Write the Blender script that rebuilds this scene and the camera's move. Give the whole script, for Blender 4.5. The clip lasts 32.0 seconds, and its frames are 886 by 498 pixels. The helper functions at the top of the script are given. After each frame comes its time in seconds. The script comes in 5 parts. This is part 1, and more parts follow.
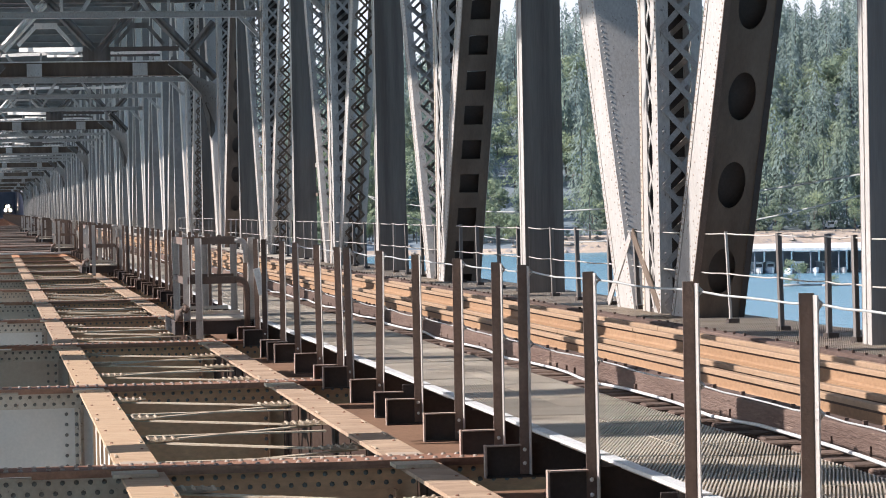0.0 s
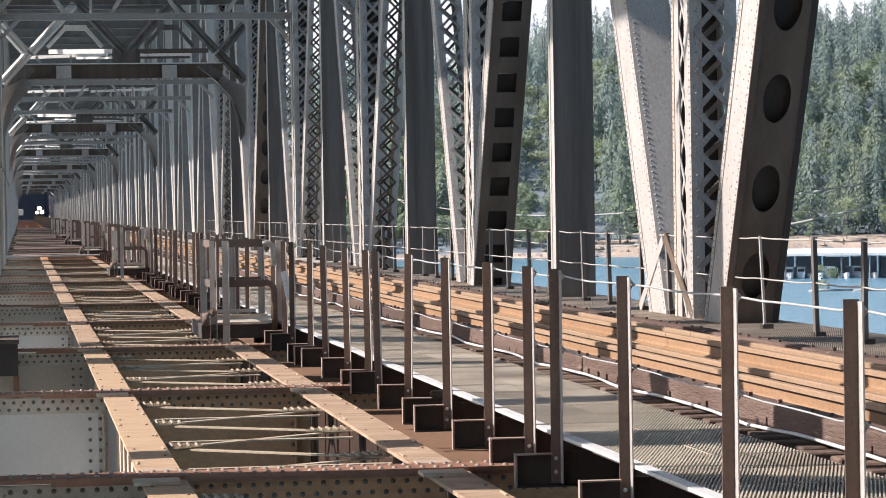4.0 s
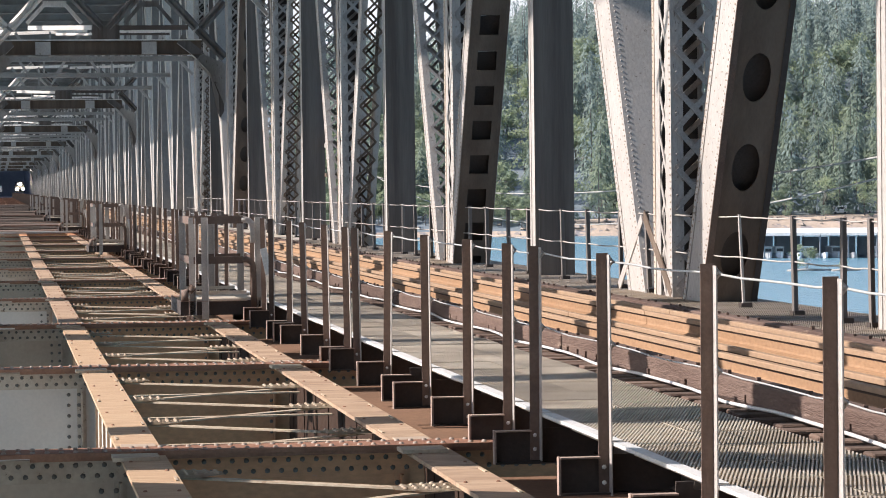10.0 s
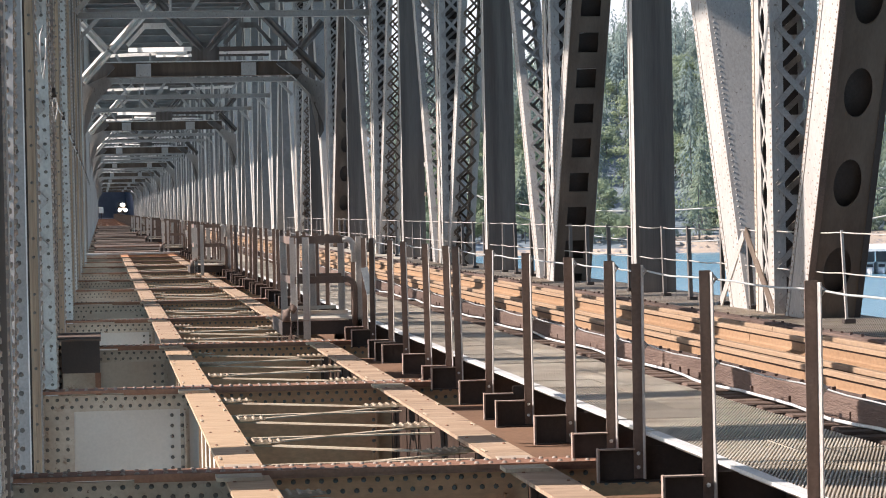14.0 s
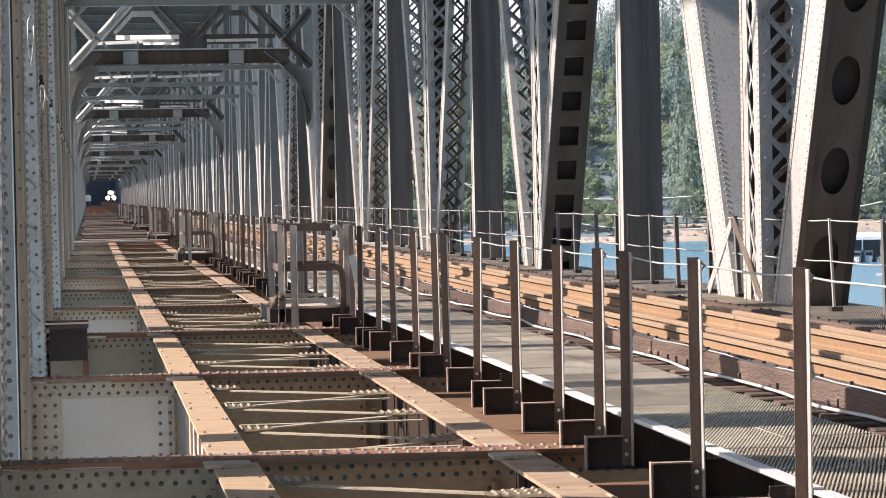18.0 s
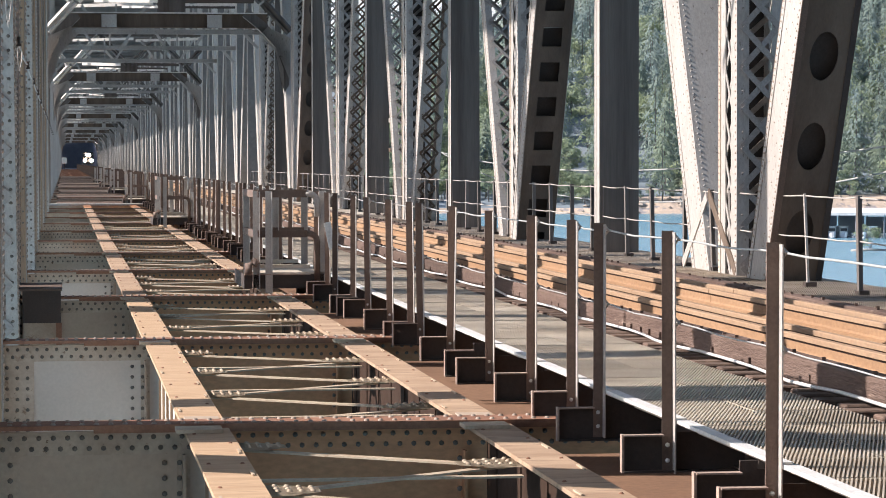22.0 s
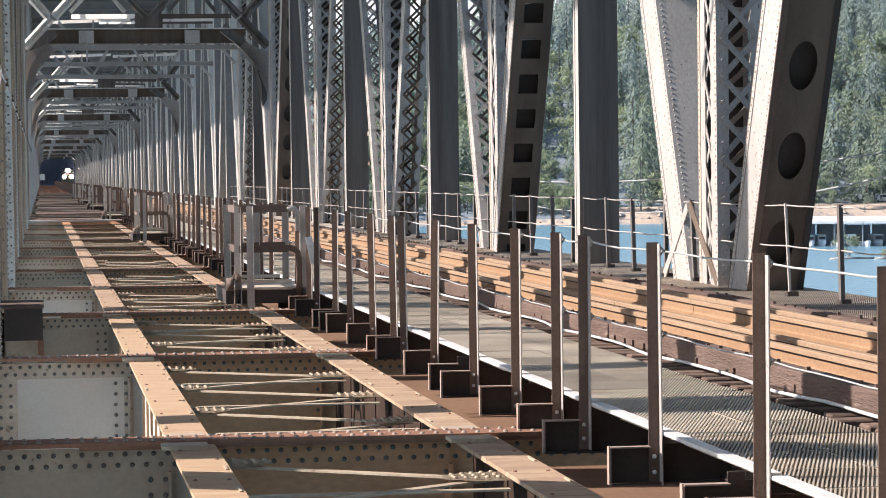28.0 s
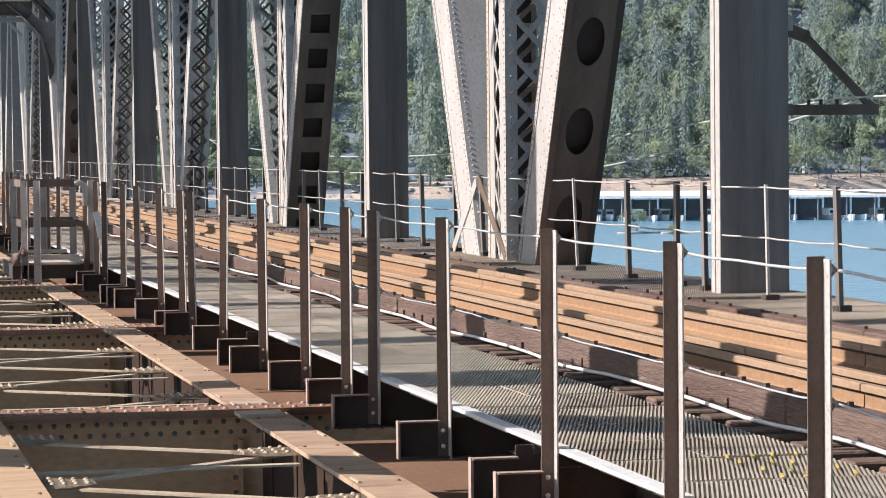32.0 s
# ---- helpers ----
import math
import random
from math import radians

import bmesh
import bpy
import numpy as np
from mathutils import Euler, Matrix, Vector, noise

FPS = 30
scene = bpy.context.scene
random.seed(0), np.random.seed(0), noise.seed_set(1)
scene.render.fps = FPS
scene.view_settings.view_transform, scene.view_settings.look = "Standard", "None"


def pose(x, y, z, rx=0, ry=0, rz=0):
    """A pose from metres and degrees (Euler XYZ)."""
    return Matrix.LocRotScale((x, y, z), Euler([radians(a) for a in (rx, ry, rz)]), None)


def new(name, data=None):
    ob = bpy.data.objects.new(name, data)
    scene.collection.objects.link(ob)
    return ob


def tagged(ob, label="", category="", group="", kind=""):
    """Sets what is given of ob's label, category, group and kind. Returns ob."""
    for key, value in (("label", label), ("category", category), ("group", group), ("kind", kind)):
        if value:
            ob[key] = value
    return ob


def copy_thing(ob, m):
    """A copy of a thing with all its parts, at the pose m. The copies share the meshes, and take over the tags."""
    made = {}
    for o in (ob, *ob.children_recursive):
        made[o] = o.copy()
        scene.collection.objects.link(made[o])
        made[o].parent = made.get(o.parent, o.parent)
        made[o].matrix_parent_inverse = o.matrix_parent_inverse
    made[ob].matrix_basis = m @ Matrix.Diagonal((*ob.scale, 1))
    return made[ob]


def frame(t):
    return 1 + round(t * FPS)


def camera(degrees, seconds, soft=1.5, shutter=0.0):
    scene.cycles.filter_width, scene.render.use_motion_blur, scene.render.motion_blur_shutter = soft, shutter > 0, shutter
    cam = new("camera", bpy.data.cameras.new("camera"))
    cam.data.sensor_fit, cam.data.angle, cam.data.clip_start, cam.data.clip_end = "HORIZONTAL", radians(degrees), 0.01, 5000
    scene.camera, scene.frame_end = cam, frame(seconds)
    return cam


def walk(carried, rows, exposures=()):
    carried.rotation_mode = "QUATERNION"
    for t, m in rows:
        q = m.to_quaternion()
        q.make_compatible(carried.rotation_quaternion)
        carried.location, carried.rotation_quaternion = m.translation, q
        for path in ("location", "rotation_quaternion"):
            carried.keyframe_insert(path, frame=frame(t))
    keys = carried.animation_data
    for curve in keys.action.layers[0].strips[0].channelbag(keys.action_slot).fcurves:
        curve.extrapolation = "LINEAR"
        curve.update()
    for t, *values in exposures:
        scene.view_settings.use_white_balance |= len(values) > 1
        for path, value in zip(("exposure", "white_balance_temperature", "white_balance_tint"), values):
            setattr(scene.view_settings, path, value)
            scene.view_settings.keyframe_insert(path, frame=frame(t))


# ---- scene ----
cam = camera(18.552, 32.0, 0.95)
PATH = [
    (0, -0.0665, -0.5034, 1.9487, 89.0394, 1.0847, -9.4863),
    (0.5, 0.0235, -0.0282, 1.9373, 89.0503, 1.0743, -9.0998),
    (1, 0.0198, -0.0233, 1.9371, 89.0460, 1.0285, -8.9818),
    (1.5, 0.0206, -0.0166, 1.9363, 89.0642, 1.0337, -8.9739),
    (2, 0.0185, -0.0205, 1.9366, 89.0339, 1.0289, -9.0234),
    (2.5, 0.0234, -0.0300, 1.9337, 88.9789, 1.0085, -9.1074),
    (3, 0.0269, -0.0226, 1.9350, 88.9178, 1.0117, -9.1029),
    (3.5, 0.0253, -0.0256, 1.9366, 88.9603, 0.9947, -9.1235),
    (4, 0.0139, -0.0197, 1.9369, 89.1294, 0.8968, -8.8521),
    (4.5, 0.0142, -0.0120, 1.9374, 89.1904, 0.8710, -8.4853),
    (6.5, 0.0135, -0.0219, 1.9339, 89.1590, 0.9126, -8.5298),
    (7, 0.0179, -0.0208, 1.9302, 89.0575, 0.8851, -8.6026),
    (7.5, 0.0229, -0.0172, 1.9271, 88.8617, 0.9590, -8.7229),
    (8, 0.0223, -0.0118, 1.9301, 88.8535, 0.9260, -8.7207),
    (8.5, 0.0216, -0.0103, 1.9299, 88.8243, 0.8644, -8.7497),
    (9, 0.0186, -0.0141, 1.9273, 88.7883, 0.7401, -8.8150),
    (9.5, 0.0154, -0.0090, 1.9306, 88.7819, 0.7565, -8.8085),
    (10, 0.0087, -0.0180, 1.9251, 88.6663, 0.6630, -9.2905),
    (10.5, 0.0116, -0.0118, 1.9288, 88.5289, 0.5391, -11.8234),
    (11, 0.0138, -0.0034, 1.9331, 88.5659, 0.3949, -11.9353),
    (11.5, 0.0085, -0.0164, 1.9368, 89.0050, 0.6968, -10.3375),
    (12, 0.0063, -0.0124, 1.9300, 89.1773, 0.9898, -8.0399),
    (12.5, 0.0020, -0.0056, 1.9305, 89.1119, 1.1174, -7.1433),
    (13, -0.0000, 0.0000, 1.9300, 89.0929, 1.1358, -7.1846),
    (13.5, 0.0026, -0.0037, 1.9303, 89.0759, 1.1133, -7.1877),
    (14, -0.0032, 0.0007, 1.9275, 89.0851, 1.1177, -7.1928),
    (14.5, -0.0064, -0.0058, 1.9281, 89.0479, 1.1297, -7.2424),
    (16.5, -0.0156, 0.0010, 1.9248, 89.0197, 1.1270, -7.2580),
    (17, -0.0156, 0.0037, 1.9280, 89.0065, 1.1164, -7.2585),
    (17.5, -0.0111, 0.0035, 1.9236, 88.9855, 1.0994, -7.2741),
    (18, -0.0101, -0.0037, 1.9190, 88.8322, 1.0790, -7.4578),
    (18.5, -0.0085, -0.0021, 1.9211, 88.7989, 0.9119, -7.5433),
    (19, -0.0062, -0.0056, 1.9220, 88.7751, 0.8154, -7.6002),
    (19.5, -0.0057, -0.0011, 1.9210, 88.7425, 0.7439, -7.6433),
    (20, -0.0036, -0.0117, 1.9224, 88.7188, 0.6621, -7.6520),
    (20.5, -0.0070, -0.0095, 1.9233, 88.4231, 0.3622, -7.8238),
    (21, -0.0053, -0.0040, 1.9201, 88.1998, 0.1335, -7.9473),
    (21.5, -0.0072, -0.0059, 1.9207, 88.1842, 0.1223, -7.9530),
    (22, -0.0053, 0.0004, 1.9227, 88.1650, 0.0934, -7.9532),
    (22.5, -0.0066, -0.0028, 1.9218, 88.1780, 0.1419, -7.9485),
    (23, -0.0123, -0.0056, 1.9193, 88.2677, 0.1221, -7.9609),
    (23.5, -0.0126, -0.0067, 1.9226, 88.4047, 0.1148, -7.9242),
    (24, -0.0116, -0.0009, 1.9215, 88.3969, 0.1355, -7.9393),
    (24.5, -0.0106, -0.0020, 1.9223, 88.4038, 0.1202, -7.9359),
    (26.5, -0.0335, 0.0006, 1.9244, 88.3583, -0.0220, -7.7932),
    (27, -0.0618, 0.0083, 1.9258, 88.3611, 0.1989, -8.1822),
    (27.5, -0.0653, 0.0161, 1.9313, 88.4473, 0.7127, -8.3443),
    (28, -0.0422, 0.0044, 1.9322, 88.4264, 0.6879, -8.4146),
    (28.5, -0.0608, -0.0054, 1.9291, 88.5650, 0.7284, -8.5398),
    (29, -0.0578, -0.0046, 1.9311, 88.4188, 0.7457, -8.5527),
    (29.5, -0.0472, 0.0084, 1.9336, 88.3112, 0.6576, -8.6190),
    (30, -0.0472, 0.0115, 1.9317, 88.4381, 0.6487, -8.8252),
    (30.5, -0.0580, 0.0157, 1.9298, 88.4656, 0.4446, -9.1972),
    (31, -0.0502, 0.0216, 1.9272, 88.0392, 0.2832, -11.4770),
    (31.5, -0.0401, 0.0078, 1.9329, 87.9511, 0.4623, -12.8899),
    (32, -0.0397, 0.0023, 1.9345, 87.8418, 0.5658, -12.8555),
]
EXPOSURE = ((0, 0.65, 6240, 14), (1, 0.79, 6450, 15), (2, 0.76, 6454, 15), (3, 0.65, 6459, 15), (4, 0.64, 6463, 15), (8, 0.67, 6481, 15), (10, 0.64, 6490, 15), (11, 0.57, 6440, 15), (12, 0.59, 6485, 15), (13, 0.73, 6530, 15), (17, 0.76, 6521, 15), (18, 0.74, 6519, 15), (20, 0.70, 6515, 15), (22, 0.73, 6511, 15), (24, 0.75, 6506, 15), (27, 0.81, 6500, 15), (28, 0.75, 6495, 15), (29, 0.75, 6490, 15), (30, 0.58, 6450, 17), (31, 0.59, 6430, 17), (32, 0.60, 6320, 14))
walk(cam, [(t, pose(x, y, z, rx, ry, rz)) for t, x, y, z, rx, ry, rz in PATH], EXPOSURE)

# ---- light ----
SUN_EL, SUN_AZ = 34.8, 80.5        # elevation; bearing of the sun, degrees left of the bridge's axis
world = bpy.data.worlds.new("sky")
scene.world = world
world.use_nodes = True
_nt = world.node_tree
_sky = _nt.nodes.new("ShaderNodeTexSky")
_sky.sky_type = "NISHITA"
_sky.sun_disc = False
_sky.dust_density = 1.0
_sky.ozone_density = 1.6
_sky.sun_elevation = radians(SUN_EL)
_sky.sun_rotation = radians(-SUN_AZ)
_nt.nodes["Background"].inputs["Strength"].default_value = 0.112
_nt.links.new(_sky.outputs["Color"], _nt.nodes["Background"].inputs["Color"])
_sd = bpy.data.lights.new("sun", "SUN")
_sd.energy, _sd.angle, _sd.color = 5.0, radians(0.53), (1.0, 0.93, 0.855)
_sun = new("sun", _sd)
_dir = Vector((-math.sin(radians(SUN_AZ)) * math.cos(radians(SUN_EL)), math.cos(radians(SUN_AZ)) * math.cos(radians(SUN_EL)), math.sin(radians(SUN_EL))))
_sun.matrix_world = Matrix.Translation((-60, 20, 60)) @ _dir.to_track_quat("Z", "Y").to_matrix().to_4x4()


# ---- materials ----
def material(name, base, rough=0.6, metal=0.0, second=None, amount=0.5, scale=3.0, fine=40.0, bump=0.15, third=None, third_at=0.62, stretch=(1, 1, 1), per_object=0.0, spec=0.5, grain=0.14, specks=None):
    """A surface with two scales of mottling, a patchy second colour, optional stains of a third, and fine relief."""
    m = bpy.data.materials.new(name)
    m.use_nodes = True
    nt = m.node_tree
    N, Lk = nt.nodes, nt.links
    p = N["Principled BSDF"]
    tc = N.new("ShaderNodeNewGeometry")
    mp = N.new("ShaderNodeMapping")
    mp.inputs["Scale"].default_value = stretch
    Lk.new(tc.outputs["Position"], mp.inputs["Vector"])

    def noise_at(sc, detail=5.0, rough_=0.6):
        n = N.new("ShaderNodeTexNoise")
        n.inputs["Scale"].default_value = sc
        n.inputs["Detail"].default_value = detail
        n.inputs["Roughness"].default_value = rough_
        Lk.new(mp.outputs["Vector"], n.inputs["Vector"])
        return n.outputs["Fac"]

    def ramp(src, a, b):
        r = N.new("ShaderNodeMapRange")
        r.inputs["From Min"].default_value, r.inputs["From Max"].default_value = a, b
        Lk.new(src, r.inputs["Value"])
        return r.outputs["Result"]

    def mix(fac, a, b, mode="MIX"):
        x = N.new("ShaderNodeMix")
        x.data_type, x.blend_type = "RGBA", mode
        for sock, v in ((x.inputs[0], fac), (x.inputs[6], a), (x.inputs[7], b)):
            if isinstance(v, (int, float)):
                sock.default_value = v
            elif isinstance(v, tuple):
                sock.default_value = (*v, 1)
            else:
                Lk.new(v, sock)
        return x.outputs[2]

    col = base
    big = noise_at(scale)
    second = second or tuple(c * 0.72 for c in base)
    f = N.new("ShaderNodeMath")
    f.operation = "MULTIPLY"
    f.inputs[1].default_value = amount
    Lk.new(ramp(big, 0.38, 0.66), f.inputs[0])
    col = mix(f.outputs[0], base, second)
    if third:
        col = mix(ramp(noise_at(scale * 2.7, 8, 0.7), third_at, third_at + 0.08), col, third)
    if specks:
        col = mix(ramp(noise_at(specks[0], 4, 0.65), specks[1], specks[1] + 0.04), col, specks[2])
    small = noise_at(fine, 3)
    g = N.new("ShaderNodeMapRange")
    g.inputs["To Min"].default_value, g.inputs["To Max"].default_value = 1 - grain, 1 + grain
    g.inputs["From Min"].default_value, g.inputs["From Max"].default_value = 0.3, 0.7
    Lk.new(small, g.inputs["Value"])
    cmb = N.new("ShaderNodeCombineColor")
    for i in range(3):
        Lk.new(g.outputs["Result"], cmb.inputs[i])
    col = mix(1.0, col, cmb.outputs[0], "MULTIPLY")
    if per_object:
        oi = N.new("ShaderNodeObjectInfo")
        r = N.new("ShaderNodeMapRange")
        r.inputs["To Min"].default_value, r.inputs["To Max"].default_value = 1 - per_object, 1 + per_object
        Lk.new(oi.outputs["Random"], r.inputs["Value"])
        c2 = N.new("ShaderNodeCombineColor")
        for i in range(3):
            Lk.new(r.outputs["Result"], c2.inputs[i])
        col = mix(1.0, col, c2.outputs[0], "MULTIPLY")
    Lk.new(col, p.inputs["Base Color"])
    rr = N.new("ShaderNodeMapRange")
    rr.inputs["To Min"].default_value, rr.inputs["To Max"].default_value = max(0.05, rough - 0.12), min(1, rough + 0.12)
    Lk.new(big, rr.inputs["Value"])
    Lk.new(rr.outputs["Result"], p.inputs["Roughness"])
    p.inputs["Metallic"].default_value = metal
    p.inputs["Specular IOR Level"].default_value = spec
    if bump:
        b = N.new("ShaderNodeBump")
        b.inputs["Strength"].default_value = bump
        b.inputs["Distance"].default_value = 0.02
        Lk.new(small, b.inputs["Height"])
        Lk.new(b.outputs["Normal"], p.inputs["Normal"])
    return m


PAINT = material("aged_grey_paint", (0.45, 0.427, 0.402), 0.6, 0, (0.35, 0.32, 0.288), 0.7, 0.8, 30, 0.12, (0.27, 0.18, 0.11), 0.65, (1, 1, 0.35), specks=(16.0, 0.635, (0.19, 0.165, 0.145)))
# rust streaks, and a dark base that stands for shade between the flanges
PAINT_LEFT = material("streaked_rust_and_shade_paint", (0.15, 0.125, 0.105), 0.6, 0, (0.05, 0.04, 0.034), 0.95, 5.0, 40, 0.12, (0.30, 0.20, 0.12), 0.6, (1, 1.6, 0.02))
# darker copies of the grey paint, with shade put into the colour
PAINT_DARK = material("shaded_brown_grey_paint", (0.175, 0.132, 0.102), 0.75, 0, (0.10, 0.072, 0.055), 0.9, 0.9, 25, 0.08, (0.2, 0.12, 0.07), 0.66, (1.6, 1, 0.22), grain=0.07, spec=0.25)
COLUMN_DARK = material("shaded_dark_grey_paint", (0.155, 0.133, 0.118), 0.65, 0, (0.08, 0.065, 0.055), 0.85, 1.5, 25, 0.1, (0.16, 0.11, 0.08), 0.66, (2.2, 1, 0.12), grain=0.1)
COLUMN_GREY = material("shaded_mid_grey_paint", (0.205, 0.185, 0.172), 0.6, 0, (0.115, 0.098, 0.087), 0.85, 1.5, 25, 0.1, (0.16, 0.11, 0.08), 0.66, (2.2, 1, 0.12), grain=0.1)
RUST_STRIP = material("rust_and_shade_strip", (0.40, 0.28, 0.18), 0.75, 0, (0.20, 0.13, 0.085), 0.9, 4.0, 30, 0.15, (0.10, 0.07, 0.05), 0.6, (3, 1, 0.12))
FAR_FRONT = material("far_shaded_paint", (0.24, 0.225, 0.215), 0.6, 0, (0.16, 0.145, 0.13), 0.8, 0.3, 5, 0.05)
# rusty brown that also carries the shade between the stringers
WEB_STAINED = material("rust_and_shade_web", (0.58, 0.29, 0.15), 0.75, 0, (0.43, 0.20, 0.10), 0.7, 0.9, 20, 0.12, (0.36, 0.29, 0.24), 0.64, (0.6, 1, 1.2))
# light grey that carries the brighter light on the web's open end
WEB = material("light_grey_web", (0.56, 0.495, 0.425), 0.6, 0, (0.45, 0.385, 0.325), 0.6, 0.6, 30, 0.05, (0.27, 0.17, 0.11), 0.69, grain=0.05)
# dimmer copy of the light web, with shade put into the colour
WEB_DIM = material("shade_dimmed_web", (0.47, 0.375, 0.29), 0.65, 0, (0.37, 0.27, 0.195), 0.7, 0.5, 20, 0.06, (0.24, 0.16, 0.11), 0.66, grain=0.06)
WEB_EDGE = material("rust_edged_paint", (0.49, 0.405, 0.315), 0.7, 0, (0.345, 0.255, 0.185), 0.8, 1.4, 25, 0.1, (0.22, 0.13, 0.08), 0.6, grain=0.1, specks=(9.0, 0.64, (0.15, 0.085, 0.05)))
RUST = material("rusted_flange", (0.285, 0.142, 0.086), 0.85, 0, (0.185, 0.085, 0.052), 0.7, 2.0, 35, 0.3, (0.42, 0.30, 0.22), 0.66)
STRINGER_TOP = material("weathered_rusty_top", (0.51, 0.355, 0.222), 0.85, 0, (0.39, 0.245, 0.145), 0.75, 4.5, 25, 0.35, (0.27, 0.17, 0.105), 0.61, (0.2, 2.0, 1))
# pinkish rust, dulled for the patchy shadow over these tops
STRINGER_DULL = material("dull_rust_and_shade_top", (0.46, 0.325, 0.215), 0.85, 0, (0.31, 0.20, 0.13), 0.95, 1.4, 25, 0.25, (0.20, 0.125, 0.085), 0.56, (0.25, 1.5, 1))
RAIL = material("orange_rusted_rail", (0.33, 0.20, 0.11), 0.8, 0, (0.255, 0.145, 0.073), 0.6, 0.9, 30, 0.15, (0.30, 0.13, 0.06), 0.7, (1, 0.4, 1))
# near-black colour for the shadow that the rail head casts on the web
RAIL_SHADE = material("rail_head_shadow", (0.07, 0.04, 0.026), 0.85, 0, (0.09, 0.05, 0.03), 0.6, 2.0, 30, 0.15)
RAIL_HEAD = material("lighter_rail_head", (0.355, 0.238, 0.15), 0.7, 0, (0.285, 0.18, 0.108), 0.6, 1.5, 30, 0.1, None, 0.6, (1, 0.4, 1))
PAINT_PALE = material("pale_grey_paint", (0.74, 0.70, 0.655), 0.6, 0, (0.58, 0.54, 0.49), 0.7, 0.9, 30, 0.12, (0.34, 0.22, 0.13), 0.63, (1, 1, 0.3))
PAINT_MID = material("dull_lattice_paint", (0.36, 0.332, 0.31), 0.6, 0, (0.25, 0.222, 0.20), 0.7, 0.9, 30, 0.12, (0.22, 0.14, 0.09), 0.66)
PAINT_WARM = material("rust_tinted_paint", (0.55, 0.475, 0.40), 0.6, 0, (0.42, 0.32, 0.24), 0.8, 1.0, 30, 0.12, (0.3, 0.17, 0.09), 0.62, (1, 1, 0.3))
TIMBER = material("creosoted_timber", (0.165, 0.11, 0.082), 0.9, 0, (0.085, 0.055, 0.042), 0.85, 2.5, 26, 0.7, (0.25, 0.185, 0.14), 0.62, (1, 0.35, 2), 0.25)
GALV = material("galvanised_grating", (0.52, 0.468, 0.39), 0.55, 0.0, (0.35, 0.29, 0.222), 0.75, 1.1, 40, 0.1, (0.27, 0.20, 0.14), 0.66, per_object=0.22)
EDGE = material("white_edge_bar", (0.72, 0.72, 0.70), 0.5, 0.1, (0.6, 0.58, 0.55), 0.5, 2.0, 30, 0.1)
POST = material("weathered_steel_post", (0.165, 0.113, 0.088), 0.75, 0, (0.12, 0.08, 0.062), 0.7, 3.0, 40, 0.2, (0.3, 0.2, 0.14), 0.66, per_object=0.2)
POST_GALV = material("galvanised_and_lit_steel", (0.50, 0.465, 0.43), 0.55, 0.15, (0.40, 0.355, 0.32), 0.6, 3.0, 40, 0.15)
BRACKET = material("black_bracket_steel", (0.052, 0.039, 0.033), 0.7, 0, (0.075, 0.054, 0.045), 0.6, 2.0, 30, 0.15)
BRACKET_EDGE = material("pale_flange", (0.43, 0.32, 0.26), 0.8, 0, (0.25, 0.18, 0.145), 0.6, 4.0, 30, 0.1)
CABLE = material("galvanised_wire_rope", (0.50, 0.50, 0.48), 0.45, 0.2, None, 0.3, 8, 60, 0.2)
CONCRETE = material("weathered_concrete", (0.40, 0.385, 0.36), 0.85, 0, (0.29, 0.275, 0.255), 0.7, 0.4, 12, 0.2)
DARKNESS = material("tunnel_lining", (0.37, 0.37, 0.40), 0.9, 0, None, 0.5, 0.5, 8, 0.2)


# ---- mesh helpers ----
def box(bm, x0, x1, y0, y1, z0, z1, mat=0):
    v = [bm.verts.new(p) for p in ((x0, y0, z0), (x1, y0, z0), (x1, y1, z0), (x0, y1, z0), (x0, y0, z1), (x1, y0, z1), (x1, y1, z1), (x0, y1, z1))]
    for q in ((3, 2, 1, 0), (4, 5, 6, 7), (0, 1, 5, 4), (1, 2, 6, 5), (2, 3, 7, 6), (3, 0, 4, 7)):
        bm.faces.new([v[i] for i in q]).material_index = mat


def bar(bm, a, b, w, h, side=(1, 0, 0), mat=0):
    """A rectangular bar from a to b, w across along side and h across the other way."""
    a, b, s = Vector(a), Vector(b), Vector(side)
    d = (b - a).normalized()
    n = d.cross(s).normalized()
    s = n.cross(d).normalized()
    v = []
    for p in (a, b):
        for i, j in ((-1, -1), (1, -1), (1, 1), (-1, 1)):
            v.append(bm.verts.new(p + s * (i * w / 2) + n * (j * h / 2)))
    for q in ((0, 1, 2, 3), (7, 6, 5, 4), (1, 0, 4, 5), (2, 1, 5, 6), (3, 2, 6, 7), (0, 3, 7, 4)):
        bm.faces.new([v[i] for i in q]).material_index = mat


def tube(bm, pts, r, n=6, mat=0):
    """A round bar through pts."""
    rings = []
    for i, p in enumerate(pts):
        p = Vector(p)
        d = (Vector(pts[min(i + 1, len(pts) - 1)]) - Vector(pts[max(i - 1, 0)])).normalized()
        s = d.cross(Vector((0, 0, 1)) if abs(d.z) < 0.9 else Vector((1, 0, 0))).normalized()
        u = s.cross(d)
        rings.append([bm.verts.new(p + s * (r * math.cos(6.2832 * k / n)) + u * (r * math.sin(6.2832 * k / n))) for k in range(n)])
    for A_, B_ in zip(rings, rings[1:]):
        for k in range(n):
            f = bm.faces.new((A_[k], A_[(k + 1) % n], B_[(k + 1) % n], B_[k]))
            f.material_index, f.smooth = mat, True
    bm.faces.new(rings[0][::-1]).material_index = mat
    bm.faces.new(rings[-1]).material_index = mat


